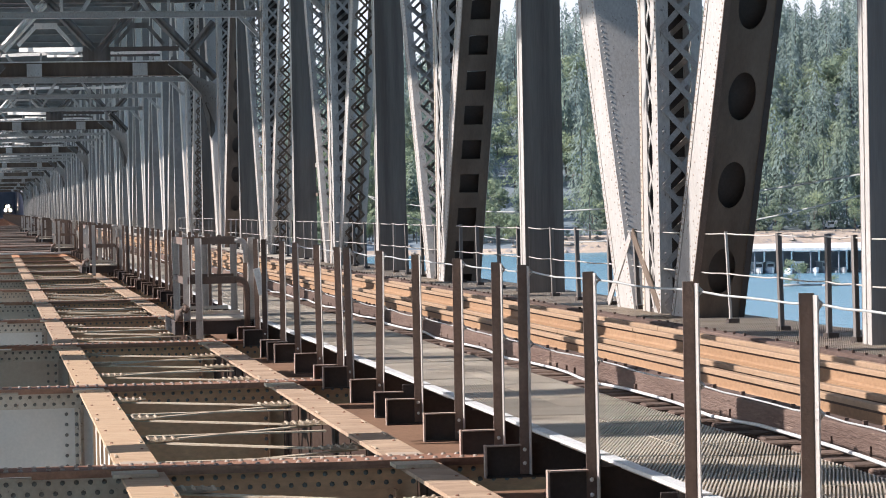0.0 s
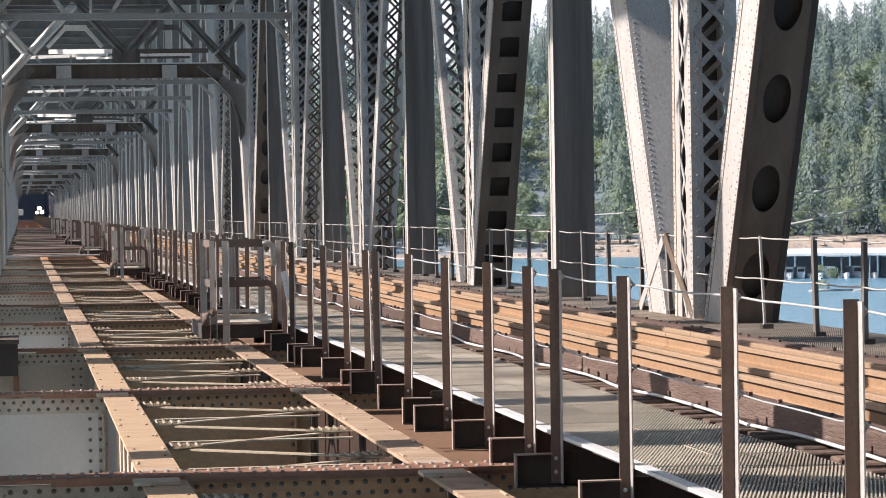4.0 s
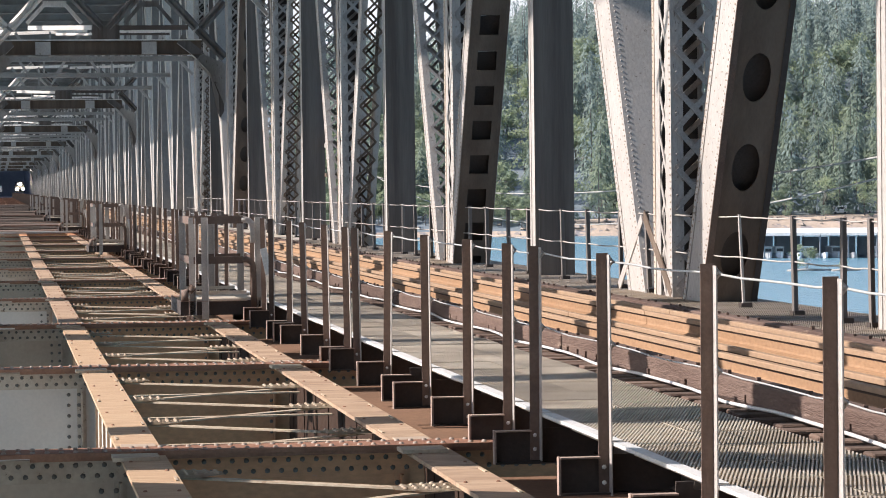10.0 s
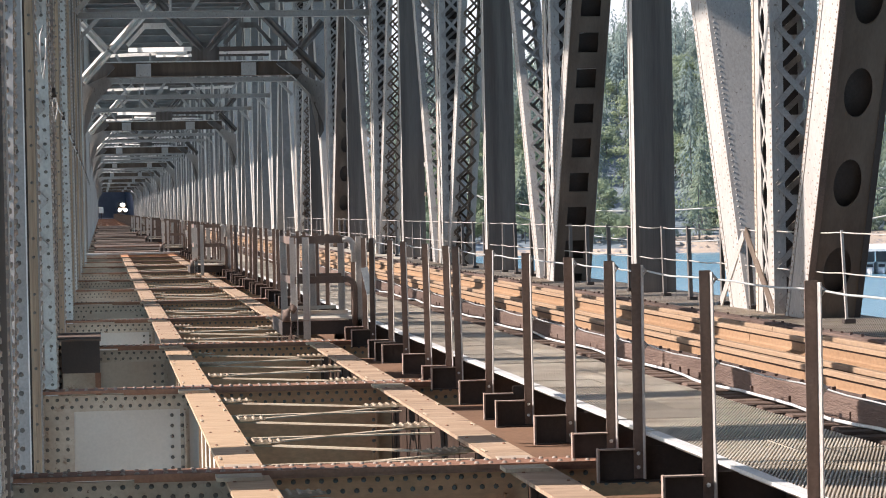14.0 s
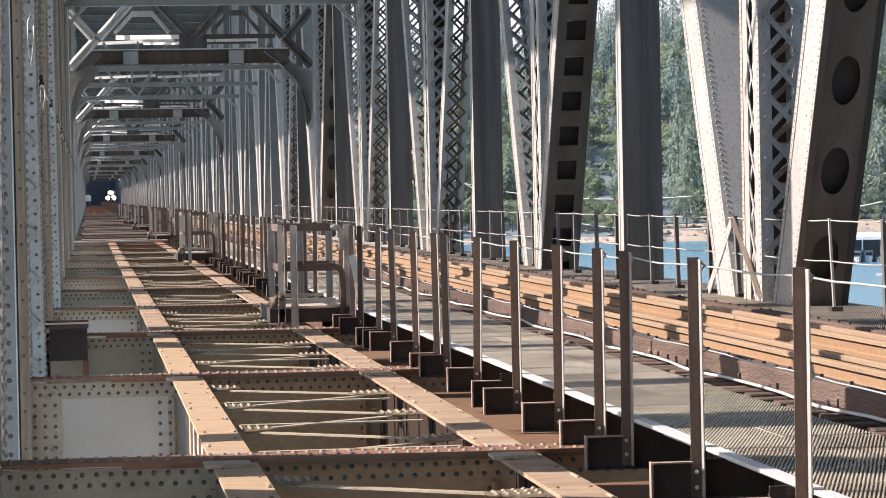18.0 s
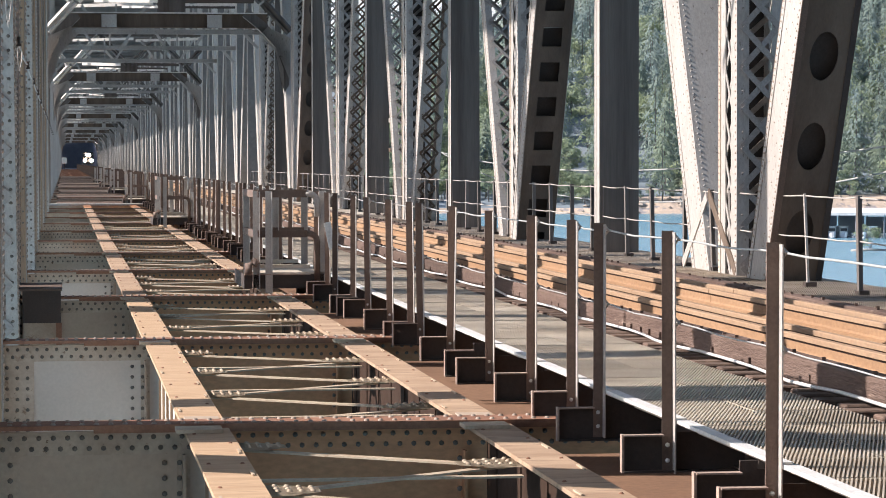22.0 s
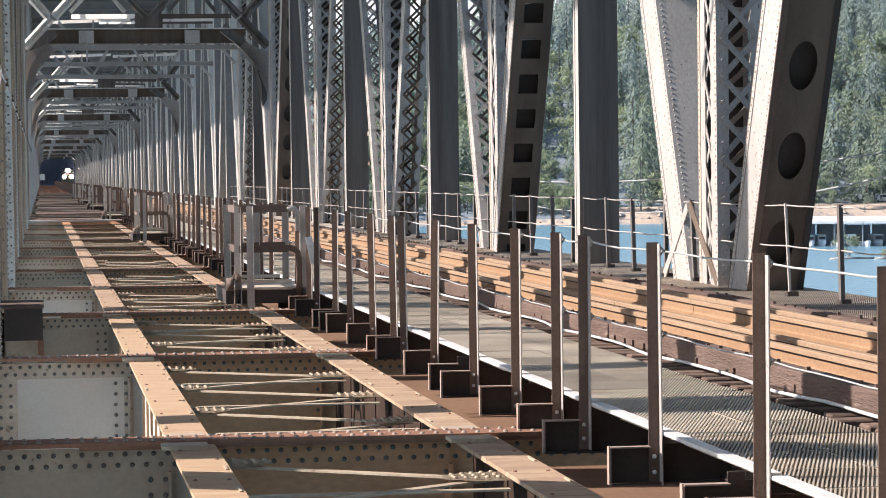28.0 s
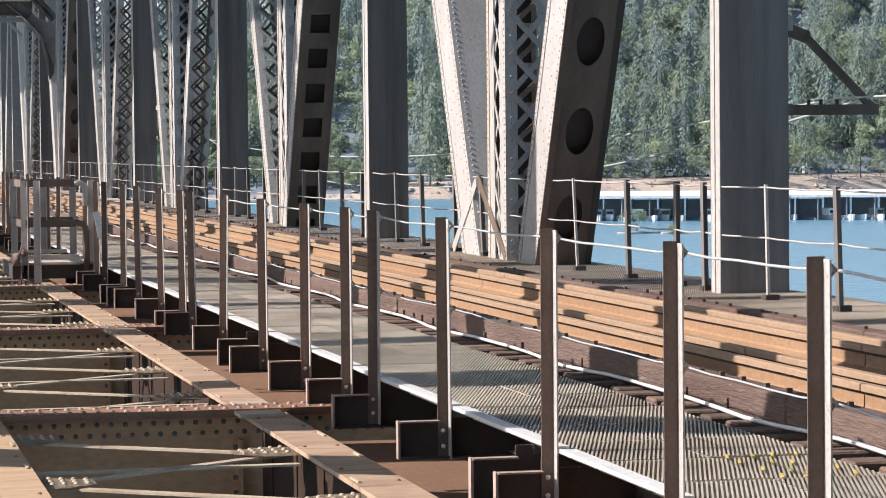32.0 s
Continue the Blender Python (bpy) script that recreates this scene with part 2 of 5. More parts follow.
def extrude(bm, loop, a, b, mat=0):
    """A closed outline swept: loop holds points of one end, (a, b) is the sweep as a start offset and an end offset."""
    A_ = [bm.verts.new(Vector(p) + Vector(a)) for p in loop]
    B_ = [bm.verts.new(Vector(p) + Vector(b)) for p in loop]
    n = len(loop)
    for i in range(n):
        bm.faces.new((A_[i], A_[(i + 1) % n], B_[(i + 1) % n], B_[i])).material_index = mat
    bm.faces.new(A_[::-1]).material_index = mat
    bm.faces.new(B_).material_index = mat


def i_loop(w, h, tw, tf, top=0.0):
    """An I outline of (side, up) pairs with its top at the height given."""
    r = [(w / 2, top), (w / 2, top - tf), (tw / 2, top - tf), (tw / 2, top - h + tf), (w / 2, top - h + tf), (w / 2, top - h)]
    return r + [(-p, q) for p, q in r[::-1]]


def dome(bm, c, axis, r=0.016, mat=0):
    """A rivet head at c that stands out along axis."""
    a = Vector(axis).normalized()
    s = a.cross(Vector((0.31, 0.2, 0.93))).normalized()
    u = a.cross(s)
    c = Vector(c)
    lo = [bm.verts.new(c + (s * math.cos(k * 1.0472) + u * math.sin(k * 1.0472)) * r) for k in range(6)]
    hi = [bm.verts.new(c + a * (r * 0.62) + (s * math.cos(k * 1.0472) + u * math.sin(k * 1.0472)) * r * 0.62) for k in range(6)]
    for k in range(6):
        f = bm.faces.new((lo[k], lo[(k + 1) % 6], hi[(k + 1) % 6], hi[k]))
        f.material_index, f.smooth = mat, True
    f = bm.faces.new(hi)
    f.material_index, f.smooth = mat, True


def mesh_of(name, bm, mats):
    me = bpy.data.meshes.new(name)
    bmesh.ops.recalc_face_normals(bm, faces=bm.faces)
    bm.to_mesh(me)
    bm.free()
    for m in mats if isinstance(mats, (list, tuple)) else (mats,):
        me.materials.append(m)
    return me


def part(name, bm, mat=None, parent=None, label="", m=None):
    me = bm if isinstance(bm, bpy.types.Mesh) else mesh_of(name, bm, mat)
    ob = new(name, me)
    if parent is not None:
        ob.parent = parent
    if m is not None:
        ob.matrix_basis = m
    return tagged(ob, label)


def group_at(name, m, label, category, group="", kind=""):
    e = new(name)
    e.empty_display_size = 0.2
    e.matrix_basis = m
    return tagged(e, label, category, group, kind)


# ---- the plan ----
Y0, PANEL = 20.15, 9.6              # first floor beam ahead of the eye, and the panel's length
LAST = 82                           # panels to the far end
XL, XR = -1.03, 10.05               # centre lines of the two trusses
Z_LOW, Z_HIGH = -3.1, 16.1          # bottom and top chords
NEAR = 12                           # panels built in full detail
panel_y = lambda k: Y0 + PANEL * k


# ---- floor beams ----
# rivets darker than their plates, with their small shadows in the colour
RIVET_DARK = material("dark_rivet_heads", (0.15, 0.125, 0.105), 0.6, 0, (0.10, 0.08, 0.065), 0.8, 3.0, 30, 0.1)
RIVET = material("dull_rivet_heads", (0.38, 0.32, 0.265), 0.75, 0, (0.25, 0.19, 0.15), 0.8, 3.0, 30, 0.1)


def floor_beam(detail, end=None):
    """A riveted plate girder across the bridge; its top lies at the origin."""
    x0, x1 = XL + 0.33, XR - 0.33
    end = end or WEB
    g = group_at("floor_beam", Matrix(), "riveted grey plate girder with a rusty top flange across the bridge", "beam", "floor beams across the bridge")
    bm = bmesh.new()
    box(bm, x0, x1, -0.2, 0.2, -0.032, 0)
    box(bm, x0 + 0.9, x1 - 0.9, -0.185, 0.185, -0.06, -0.032)
    part("top_flange", bm, RUST, g, "rusty brown riveted top flange")
    bm = bmesh.new()
    box(bm, x0, 1.02, -0.008, 0.008, -1.5, -0.06)
    part("web_panel", bm, end, g, "light grey end panel of the web, its brightness put into the colour" if end == WEB else "")
    bm = bmesh.new()
    box(bm, 1.02, x1, -0.008, 0.008, -1.5, -0.06)
    part("web_panel", bm, WEB_STAINED, g, "rusty brown middle of the web, darkened for its shade")
    for xa, xb, mt in ((x0, 1.02, end), (1.02, x1, WEB_STAINED)):
        for s in (-1, 1):
            bm = bmesh.new()
            box(bm, xa, xb, min(s * 0.008, s * 0.026), max(s * 0.008, s * 0.026), -0.235, -0.06)
            part("flange_angle", bm, WEB_EDGE if xa < 0 else mt, g)
    bm = bmesh.new()
    box(bm, x0, x1, -0.2, 0.2, -1.53, -1.5)
    part("bottom_flange", bm, WEB_STAINED, g)
    sx = (1.02, 3.12, 5.9, 8.0)
    for x in [x0] + [s + d for s in sx for d in (-0.21, 0.19)] + [x1 - 0.36]:
        bm = bmesh.new()
        wd = 0.36 if x in (x0, x1 - 0.36) else 0.1
        if wd < 0.2:
            extrude(bm, [(x, -0.028, 0), (x + wd, -0.028, 0), (x + wd, -0.008, 0), (x, -0.008, 0)] if x > 3.3 else [(x, -0.028, 0), (x + 0.04, -0.028, 0), (x + 0.04, -0.15, 0), (x + 0.06, -0.15, 0), (x + 0.06, -0.028, 0), (x + wd, -0.028, 0), (x + wd, -0.008, 0), (x, -0.008, 0)], (0, 0, -1.49), (0, 0, -0.235))
        else:
            box(bm, x, x + wd, -0.028, -0.008, -1.49, -0.235)
        part("stiffener", bm, WEB_EDGE if x < 1.0 else WEB_STAINED, g)
    if detail:
        bm, wb = bmesh.new(), bmesh.new()
        n = int((x1 - x0) / 0.105)
        for i in range(n):
            x = x0 + 0.08 + i * 0.105
            for y in (-0.12, 0.12):
                dome(bm, (x, y, 0), (0, 0, 1), 0.022)
            if x < 4.4:
                dome(wb, (x, -0.026, -0.105), (0, -1, 0), 0.021)
                dome(wb, (x + 0.052, -0.026, -0.185), (0, -1, 0), 0.021)
        for x in [x0 + 0.07, x0 + 0.18, x0 + 0.29, sx[0] - 0.19, sx[0] - 0.3, sx[1] - 0.19, sx[1] + 0.21]:
            for j in range(11):
                dome(wb, (x, -0.028, -0.3 - j * 0.115), (0, -1, 0), 0.022)
        part("rivets", bm, RIVET, g, "rows of rivet heads")["kind"] = "stuff"
        part("rivets", wb, RIVET_DARK, g, "dark rivet heads on the web")["kind"] = "stuff"
    return g


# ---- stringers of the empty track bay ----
# near-black colour puts the shade on the right stringers into their webs
DARK_WEB = material("shade_dark_web", (0.055, 0.034, 0.024), 0.85, 0, (0.04, 0.024, 0.018), 0.7, 1.0, 20, 0.12, (0.09, 0.06, 0.045), 0.66, spec=0.1)


def stringer(detail, web=None, top=None):
    web, top = web or WEB, top or STRINGER_TOP
    ln = PANEL - 0.4
    g = group_at("stringer", Matrix(), "grey steel stringer with a rusty orange top between floor beams", "beam", "track stringers")
    bm = bmesh.new()
    box(bm, -0.165, 0.165, 0.0, ln, -0.03, 0)
    part("top_flange", bm, top, g, "orange-brown weathered top flange")
    bm = bmesh.new()
    extrude(bm, [(-0.01, 0, -0.03), (0.01, 0, -0.03), (0.01, 0, -1.1), (0.13, 0, -1.1), (0.13, 0, -1.13), (-0.13, 0, -1.13), (-0.13, 0, -1.1), (-0.01, 0, -1.1)], (0, 0, 0), (0, ln, 0))
    part("web", bm, web, g)
    for i in range(9):
        y = 0.3 + i * 1.05
        for s in (-1, 1):
            bm = bmesh.new()
            out = s * (0.02 if web == DARK_WEB else 0.035)
            box(bm, min(s * 0.008, out), max(s * 0.008, out), y, y + 0.015, -1.1, -0.03)
            # pale webs get dark brown stiffeners, whose shaded faces are painted so
            part("stiffener", bm, web if web == DARK_WEB else RUST_STRIP, g)
    if detail:
        # a loose bearing plate towards the far end, and raised strips for the slots along the edges
        bm = bmesh.new()
        box(bm, -0.235, 0.1, ln - 0.42, ln - 0.12, 0.002, 0.03)
        part("bearing_plate", bm, BRACE, g, "pale loose bearing plate")
        for i in range(6):
            bm = bmesh.new()
            x = (-1, 1, 1)[i % 3] * 0.135
            box(bm, x - 0.008, x + 0.008, 0.9 + i * 1.3, 1.15 + i * 1.3, 0, 0.01)
            part("edge_clip", bm, BRACE, g)
        # this plate's dim grey paints the shadow over the stringer's near end
        bm = bmesh.new()
        box(bm, -0.13, 0.13, 0.02, 0.42, 0.0, 0.012)
        part("end_plate", bm, WEB_DIM, g, "end plate with shadow put into its grey")
        bm = bmesh.new()
        for i in range(14):
            for s in (-0.11, 0.11):
                if (i * 7 + (s > 0)) % 5 < 2:
                    dome(bm, (s, 0.3 + i * 0.65, 0), (0, 0, 1), 0.016)
        part("rivets", bm, RUST, g)["kind"] = "stuff"
    return g


def lateral_bracing(detail):
    """Flat angles in zigzag between the two stringers, on riveted plates."""
    g = group_at("lateral_bracing", Matrix(), "zigzag of thin steel angles with riveted gusset plates between stringers", "bracing", "lateral bracing between stringers")
    a, b = 0.18, 1.92
    left, right = (0.7, 3.3, 5.9, 8.5), (1.9, 4.6, 7.2)
    runs = [(a, l, b, r) for l, r in zip(left, right)] + [(b, r, a, l) for l, r in zip(left[1:], right)] + [(a, y, b, y) for y in (1.3, 3.9, 6.6)]
    for x_0, y_0, x_1, y_1 in runs:
        bm = bmesh.new()
        bar(bm, (x_0, y_0, 0.02), (x_1, y_1, 0.02), 0.09, 0.014, (0, 1, 0))
        part("brace", bm, BRACE, g)
    for x, ys in ((a, left), (b, right)):
        for y in ys:
            bm = bmesh.new()
            s = 0.28 if x == a else -0.28
            v = [bm.verts.new((x + s * p, y + q, 0.04)) for p, q in ((-0.4, -0.26), (0.6, -0.26), (1.25, -0.1), (1.25, 0.12), (0.6, 0.28), (-0.4, 0.28))]
            bm.faces.new(v)
            bmesh.ops.solidify(bm, geom=bm.faces[:], thickness=0.014)
            part("gusset_plate", bm, BRACE, g)
            bm = bmesh.new()
            for i in range(6):
                for j in range(3):
                    dome(bm, (x - s * 0.25 + s * 0.26 * i, y - 0.17 + 0.17 * j * (1 - 0.09 * i), 0.054), (0, 0, 1), 0.02)
            part("rivets", bm, BRACE, g)["kind"] = "stuff"
    return g


BRACE = material("pale_rusty_brace", (0.50, 0.41, 0.30), 0.75, 0, (0.36, 0.25, 0.165), 0.7, 2.2, 30, 0.2, (0.28, 0.17, 0.1), 0.64)


# ---- truss members ----
def cover_solid(bm, w, d, ln, y):
    box(bm, -w / 2, w / 2, y - 0.01, y + 0.01, 0, ln)


def cover_holes(bm, w, ln, y, pitch, hw, hh, square, phase=0.0):
    """A cover plate with a row of hand holes: the ring of each hole is bridged to its rectangle."""
    n = max(1, int(ln / pitch))
    pitch = ln / n
    seg = 24
    for i in range(n):
        zc = (i + 0.5) * pitch + phase
        for side in (-0.012, 0.012):
            inner, outer = [], []
            for k in range(seg):
                a = 2 * math.pi * k / seg
                c, s = math.cos(a), math.sin(a)
                if square:
                    q = max(abs(c), abs(s))
                    inner.append((hw * c / q, hh * s / q))
                else:
                    inner.append((hw * c, hh * s))
                q = max(abs(c), abs(s))
                outer.append((w / 2 * c / q, pitch / 2 * s / q))
            vi = [bm.verts.new((p[0], y + side, zc + p[1])) for p in inner]
            vo = [bm.verts.new((p[0], y + side, zc + p[1])) for p in outer]
            for k in range(seg):
                bm.faces.new((vi[k], vi[(k + 1) % seg], vo[(k + 1) % seg], vo[k]))
            if side < 0:
                first = vi
            else:
                for k in range(seg):
                    bm.faces.new((first[k], first[(k + 1) % seg], vi[(k + 1) % seg], vi[k]))
    bmesh.ops.remove_doubles(bm, verts=bm.verts[:], dist=0.0005)


def cover_lace(bm, w, ln, y, pitch, out):
    n = max(1, int(ln / pitch))
    pitch = ln / n
    wide = 0.085 if w > 0.65 else 0.06
    for i in range(n):
        z = i * pitch
        bar(bm, (-w / 2 + 0.06, y, z), (w / 2 - 0.06, y, z + pitch), wide, 0.014, (0, 0, 1))
        bar(bm, (w / 2 - 0.06, y + out * 0.016, z), (-w / 2 + 0.06, y + out * 0.016, z + pitch), wide, 0.014, (0, 0, 1))


def member(name, label, style, ln, w, d, side, rivets=False, mat=None, group="members of the truss", lip=0.13, inner_gap=0.0, cover=None, face=-1):
    """A built-up box member along z from the origin. side: the way (-1 or 1) its inner face looks along x."""
    g = group_at(name, Matrix(), label, "truss member", group)
    # left truss webs are painted dark for the shaded gaps between flanges
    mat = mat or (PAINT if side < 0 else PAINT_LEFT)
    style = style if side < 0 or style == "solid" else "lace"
    # lacing is painted duller than the flanks, with its shade in the colour
    facing = cover or (PAINT_MID if style == "lace" else mat)
    for s in (-1, 1):
        bm = bmesh.new()
        if inner_gap:
            for e in (-1, 1):
                y_a, y_b = e * d / 2, e * inner_gap / 2
                strip = bmesh.new()
                box(strip, s * w / 2 - 0.012, s * w / 2 + 0.012, min(y_a, y_b), max(y_a, y_b), 0, ln)
                part("web_plate", strip, mat, g)
            k = int(ln / (inner_gap + 0.3))
            for i in range(k):
                z = i * ln / k
                bar(bm, (s * w / 2, -inner_gap / 2 - 0.06, z), (s * w / 2, inner_gap / 2 + 0.06, z + ln / k), 0.014, 0.07, (1, 0, 0))
                bar(bm, (s * (w / 2 - 0.02), inner_gap / 2 + 0.06, z), (s * (w / 2 - 0.02), -inner_gap / 2 - 0.06, z + ln / k), 0.014, 0.07, (1, 0, 0))
            part("lacing", bm, mat, g)["kind"] = "stuff"
        else:
            box(bm, s * w / 2 - 0.012, s * w / 2 + 0.012, -d / 2, d / 2, 0, ln)
            part("web_plate", bm, mat, g)
        for e in (-1, 1):
            bm = bmesh.new()
            xo, xi, yo, yi = s * (w / 2 + 0.024), s * (w / 2 - lip), e * (d / 2 + 0.012), e * (d / 2 - 0.11)
            extrude(bm, [(xo, yo, 0), (xi, yo, 0), (xi, yo - e * 0.012, 0), (xo - s * 0.012, yo - e * 0.012, 0), (xo - s * 0.012, yi, 0), (xo, yi, 0)], (0, 0, 0), (0, 0, ln))
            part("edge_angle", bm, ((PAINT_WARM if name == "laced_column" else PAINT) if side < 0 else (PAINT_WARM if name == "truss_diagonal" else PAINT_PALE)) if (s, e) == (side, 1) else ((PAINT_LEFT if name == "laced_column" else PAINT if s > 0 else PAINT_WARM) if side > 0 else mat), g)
    for e in (-1, 1):
        bm = bmesh.new()
        y = e * (d / 2 + 0.022)
        if style == "solid":
            cover_solid(bm, w + 0.05, d, ln, y)
        elif style == "ovals":
            if e * face > 0:
                cover_holes(bm, w + 0.05, ln, y, 1.31, 0.195, 0.36, False, 0.04)
                # added black sheet for the darkness inside the holes
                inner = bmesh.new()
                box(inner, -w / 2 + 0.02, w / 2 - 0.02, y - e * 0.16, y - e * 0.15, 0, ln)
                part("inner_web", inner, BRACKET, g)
            else:
                cover_solid(bm, w + 0.05, d, ln, y)
        elif style == "battens":
            cover_holes(bm, w + 0.02, ln, y, 0.775, w * 0.265, 0.22, True, 0.31)
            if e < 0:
                # added black sheet for the shaded inside, with paler bars before it
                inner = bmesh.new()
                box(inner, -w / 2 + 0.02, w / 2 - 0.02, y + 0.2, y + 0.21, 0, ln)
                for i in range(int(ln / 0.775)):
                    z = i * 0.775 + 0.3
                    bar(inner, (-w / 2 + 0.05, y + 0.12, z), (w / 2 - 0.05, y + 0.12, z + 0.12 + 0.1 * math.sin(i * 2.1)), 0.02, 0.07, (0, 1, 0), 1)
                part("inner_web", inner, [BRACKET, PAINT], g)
        else:
            cover_lace(bm, w, ln, y, w * 0.88, e)
        q = part("lacing" if style == "lace" else "cover_plate", bm, facing, g)
        if style == "lace":
            q["kind"] = "stuff"
    if rivets:
        bm, cb_ = bmesh.new(), bmesh.new()
        n = int(ln / 0.1)
        x = side * (w / 2 + 0.024)
        for i in range(n):
            z = 0.05 + i * 0.1
            for e in (-1, 1):
                dome(bm, (x, e * (d / 2 - 0.05), z), (side, 0, 0), 0.02 if side < 0 else 0.028)
                if style != "lace":
                    dome(cb_, (-w / 2 + 0.05, e * (d / 2 + 0.033), z), (0, e, 0), 0.019)
                    dome(cb_, (w / 2 - 0.05, e * (d / 2 + 0.033), z), (0, e, 0), 0.019)
                elif side > 0 and i % 2 == 0:
                    for q in (-1, 1):
                        dome(cb_, (q * (w / 2 - 0.04), e * (d / 2 + 0.012), z), (0, e, 0), 0.026)
                elif i % 6 == 0:
                    dome(cb_, (side * (w / 2 - 0.06), e * (d / 2 + 0.03), z), (0, e, 0), 0.02)
            if rivets > 1 and i % 2:
                for q in (-0.22, -0.08, 0.1, 0.24):
                    if random.random() < 0.75:
                        dome(bm, (side * (w / 2 + 0.012), q * d / 0.65, z), (side, 0, 0), 0.014)
        part("rivets", bm, RIVET, g)["kind"] = "stuff"
        part("rivets", cb_, facing if side < 0 else RIVET_DARK, g)["kind"] = "stuff"
    return g


def lean(x, y_0, y_1):
    """Pose of a member that runs from the bottom chord at y_0 to the top chord at y_1."""
    a = math.degrees(math.atan2(y_1 - y_0, Z_HIGH - Z_LOW))
    return pose(x, y_0, Z_LOW, -a, 0, 0)


DIAG = math.hypot(PANEL, Z_HIGH - Z_LOW)
POST_LEN = Z_HIGH - Z_LOW


def simple_member(name, label, ln, w, d, mat, group, front=None):
    bm = bmesh.new()
    for s in (-1, 1):
        box(bm, s * w / 2 - 0.015, s * w / 2 + 0.015, -d / 2, d / 2, 0, ln)
    # front and back plates are painted darker for the shade on them
    for e in (-1, 1):
        box(bm, -w / 2 + 0.006, w / 2 - 0.006, e * d / 2 - 0.012, e * d / 2 + 0.012, 0, ln, 1)
    ob = part(name, bm, [mat, front or FAR_FRONT])
    return tagged(ob, label, "truss member", group)


def place(src, poses):
    """Sets src at the first pose and copies of it at the others."""
    src.matrix_basis = poses[0] @ Matrix.Diagonal((*src.scale, 1))
    for m in poses[1:]:
        copy_thing(src, m)


def build_truss(x, side):
    where = "truss on the sunlit lake side" if side < 0 else "truss on the shaded side of the empty track"
    grp = "members of the " + where
    rv = 1
    odd = [k for k in range(-3, NEAR + 1) if k % 2]
    even = [k for k in range(-2, NEAR + 1) if k % 2 == 0]
    # column faces are painted darker than their flanks to carry the shade
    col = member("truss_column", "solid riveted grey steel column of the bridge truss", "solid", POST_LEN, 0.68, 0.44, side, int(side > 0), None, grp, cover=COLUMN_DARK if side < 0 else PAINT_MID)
    if side > 0:
        # a proud riveted angle, painted lit edge and recess shade, a rusty strip down the face
        y = -0.262
        bm = bmesh.new()
        box(bm, 0.06, 0.22, y - 0.02, y + 0.008, 0, POST_LEN)
        part("front_angle", bm, PAINT_MID, col)
        bm = bmesh.new()
        box(bm, 0.22, 0.235, y - 0.024, y + 0.008, 0, POST_LEN)
        part("bright_edge", bm, PAINT_PALE, col)
        bm = bmesh.new()
        box(bm, 0.235, 0.255, y - 0.002, y + 0.006, 0, POST_LEN)
        box(bm, 0.03, 0.06, y - 0.002, y + 0.006, 0, POST_LEN)
        part("dark_joint", bm, BRACKET, col)
        bm = bmesh.new()
        box(bm, 0.255, 0.345, y - 0.014, y + 0.006, 0, POST_LEN)
        part("rust_strip", bm, RUST_STRIP, col, "rust-brown streaked strip")
        bm = bmesh.new()
        for i in range(int(POST_LEN / 0.2)):
            dome(bm, (0.14, y - 0.02, 0.1 + i * 0.2), (0, -1, 0), 0.03)
            if i % 3:
                dome(bm, (0.30, y - 0.014, 0.16 + i * 0.2), (0, -1, 0), 0.018)
        part("rivets", bm, RIVET_DARK, col)["kind"] = "stuff"
    place(col, [pose(x, panel_y(k), Z_LOW) for k in odd if not (k == 1 and side < 0)])
    if side < 0:
        # this column's face holds its shade in the paint as well
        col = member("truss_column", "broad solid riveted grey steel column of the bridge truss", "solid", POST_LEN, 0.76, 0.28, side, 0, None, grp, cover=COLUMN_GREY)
        place(col, [pose(x + 0.08, panel_y(1) - 0.7, Z_LOW)])
    laced = member("laced_column", "laced steel column with X lattice bars between lit flanges", "lace", POST_LEN, 0.66, 1.1, side, 1, None, grp, 0.16, 0.34 if side < 0 else 0.0)
    # added black sheet for the dark gaps behind the lacing
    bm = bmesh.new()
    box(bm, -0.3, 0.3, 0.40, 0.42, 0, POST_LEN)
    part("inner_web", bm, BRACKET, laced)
    bm = bmesh.new()
    for i in range(int(POST_LEN / 0.59)):
        z = i * 0.59 + 0.2
        bar(bm, (-0.28, -0.1, z), (0.28, -0.1, z + 0.5), 0.08, 0.014, (0, 0, 1))
        box(bm, 0.02, 0.26, 0.0, 0.02, z + 0.1, z + 0.17)
    part("inner_lacing", bm, PAINT_MID, laced)["kind"] = "stuff"
    place(laced, [pose(x, panel_y(k) - 0.25, Z_LOW) for k in even])
    # diagonals that rise towards the eye
    kinds = {2: ("ovals", "steel diagonal with a row of large oval hand holes", 0.74, 0.88), 4: ("battens", "steel diagonal with a ladder of rectangular openings", 0.76, 0.6)}
    for k in (2, 4):
        st, lb, w, d = kinds[k]
        # covers towards the eye take the darker paint for their shade
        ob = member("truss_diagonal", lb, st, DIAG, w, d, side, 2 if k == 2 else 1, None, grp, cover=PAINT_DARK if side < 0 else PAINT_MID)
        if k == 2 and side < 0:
            # brown strip left; the black one right paints in the shaded side plate
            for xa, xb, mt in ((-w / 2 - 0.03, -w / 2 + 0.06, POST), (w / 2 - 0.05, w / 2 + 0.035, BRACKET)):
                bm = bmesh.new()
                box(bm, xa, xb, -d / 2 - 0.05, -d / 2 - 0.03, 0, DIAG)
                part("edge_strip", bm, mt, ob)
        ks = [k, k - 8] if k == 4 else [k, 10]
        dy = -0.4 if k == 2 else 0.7
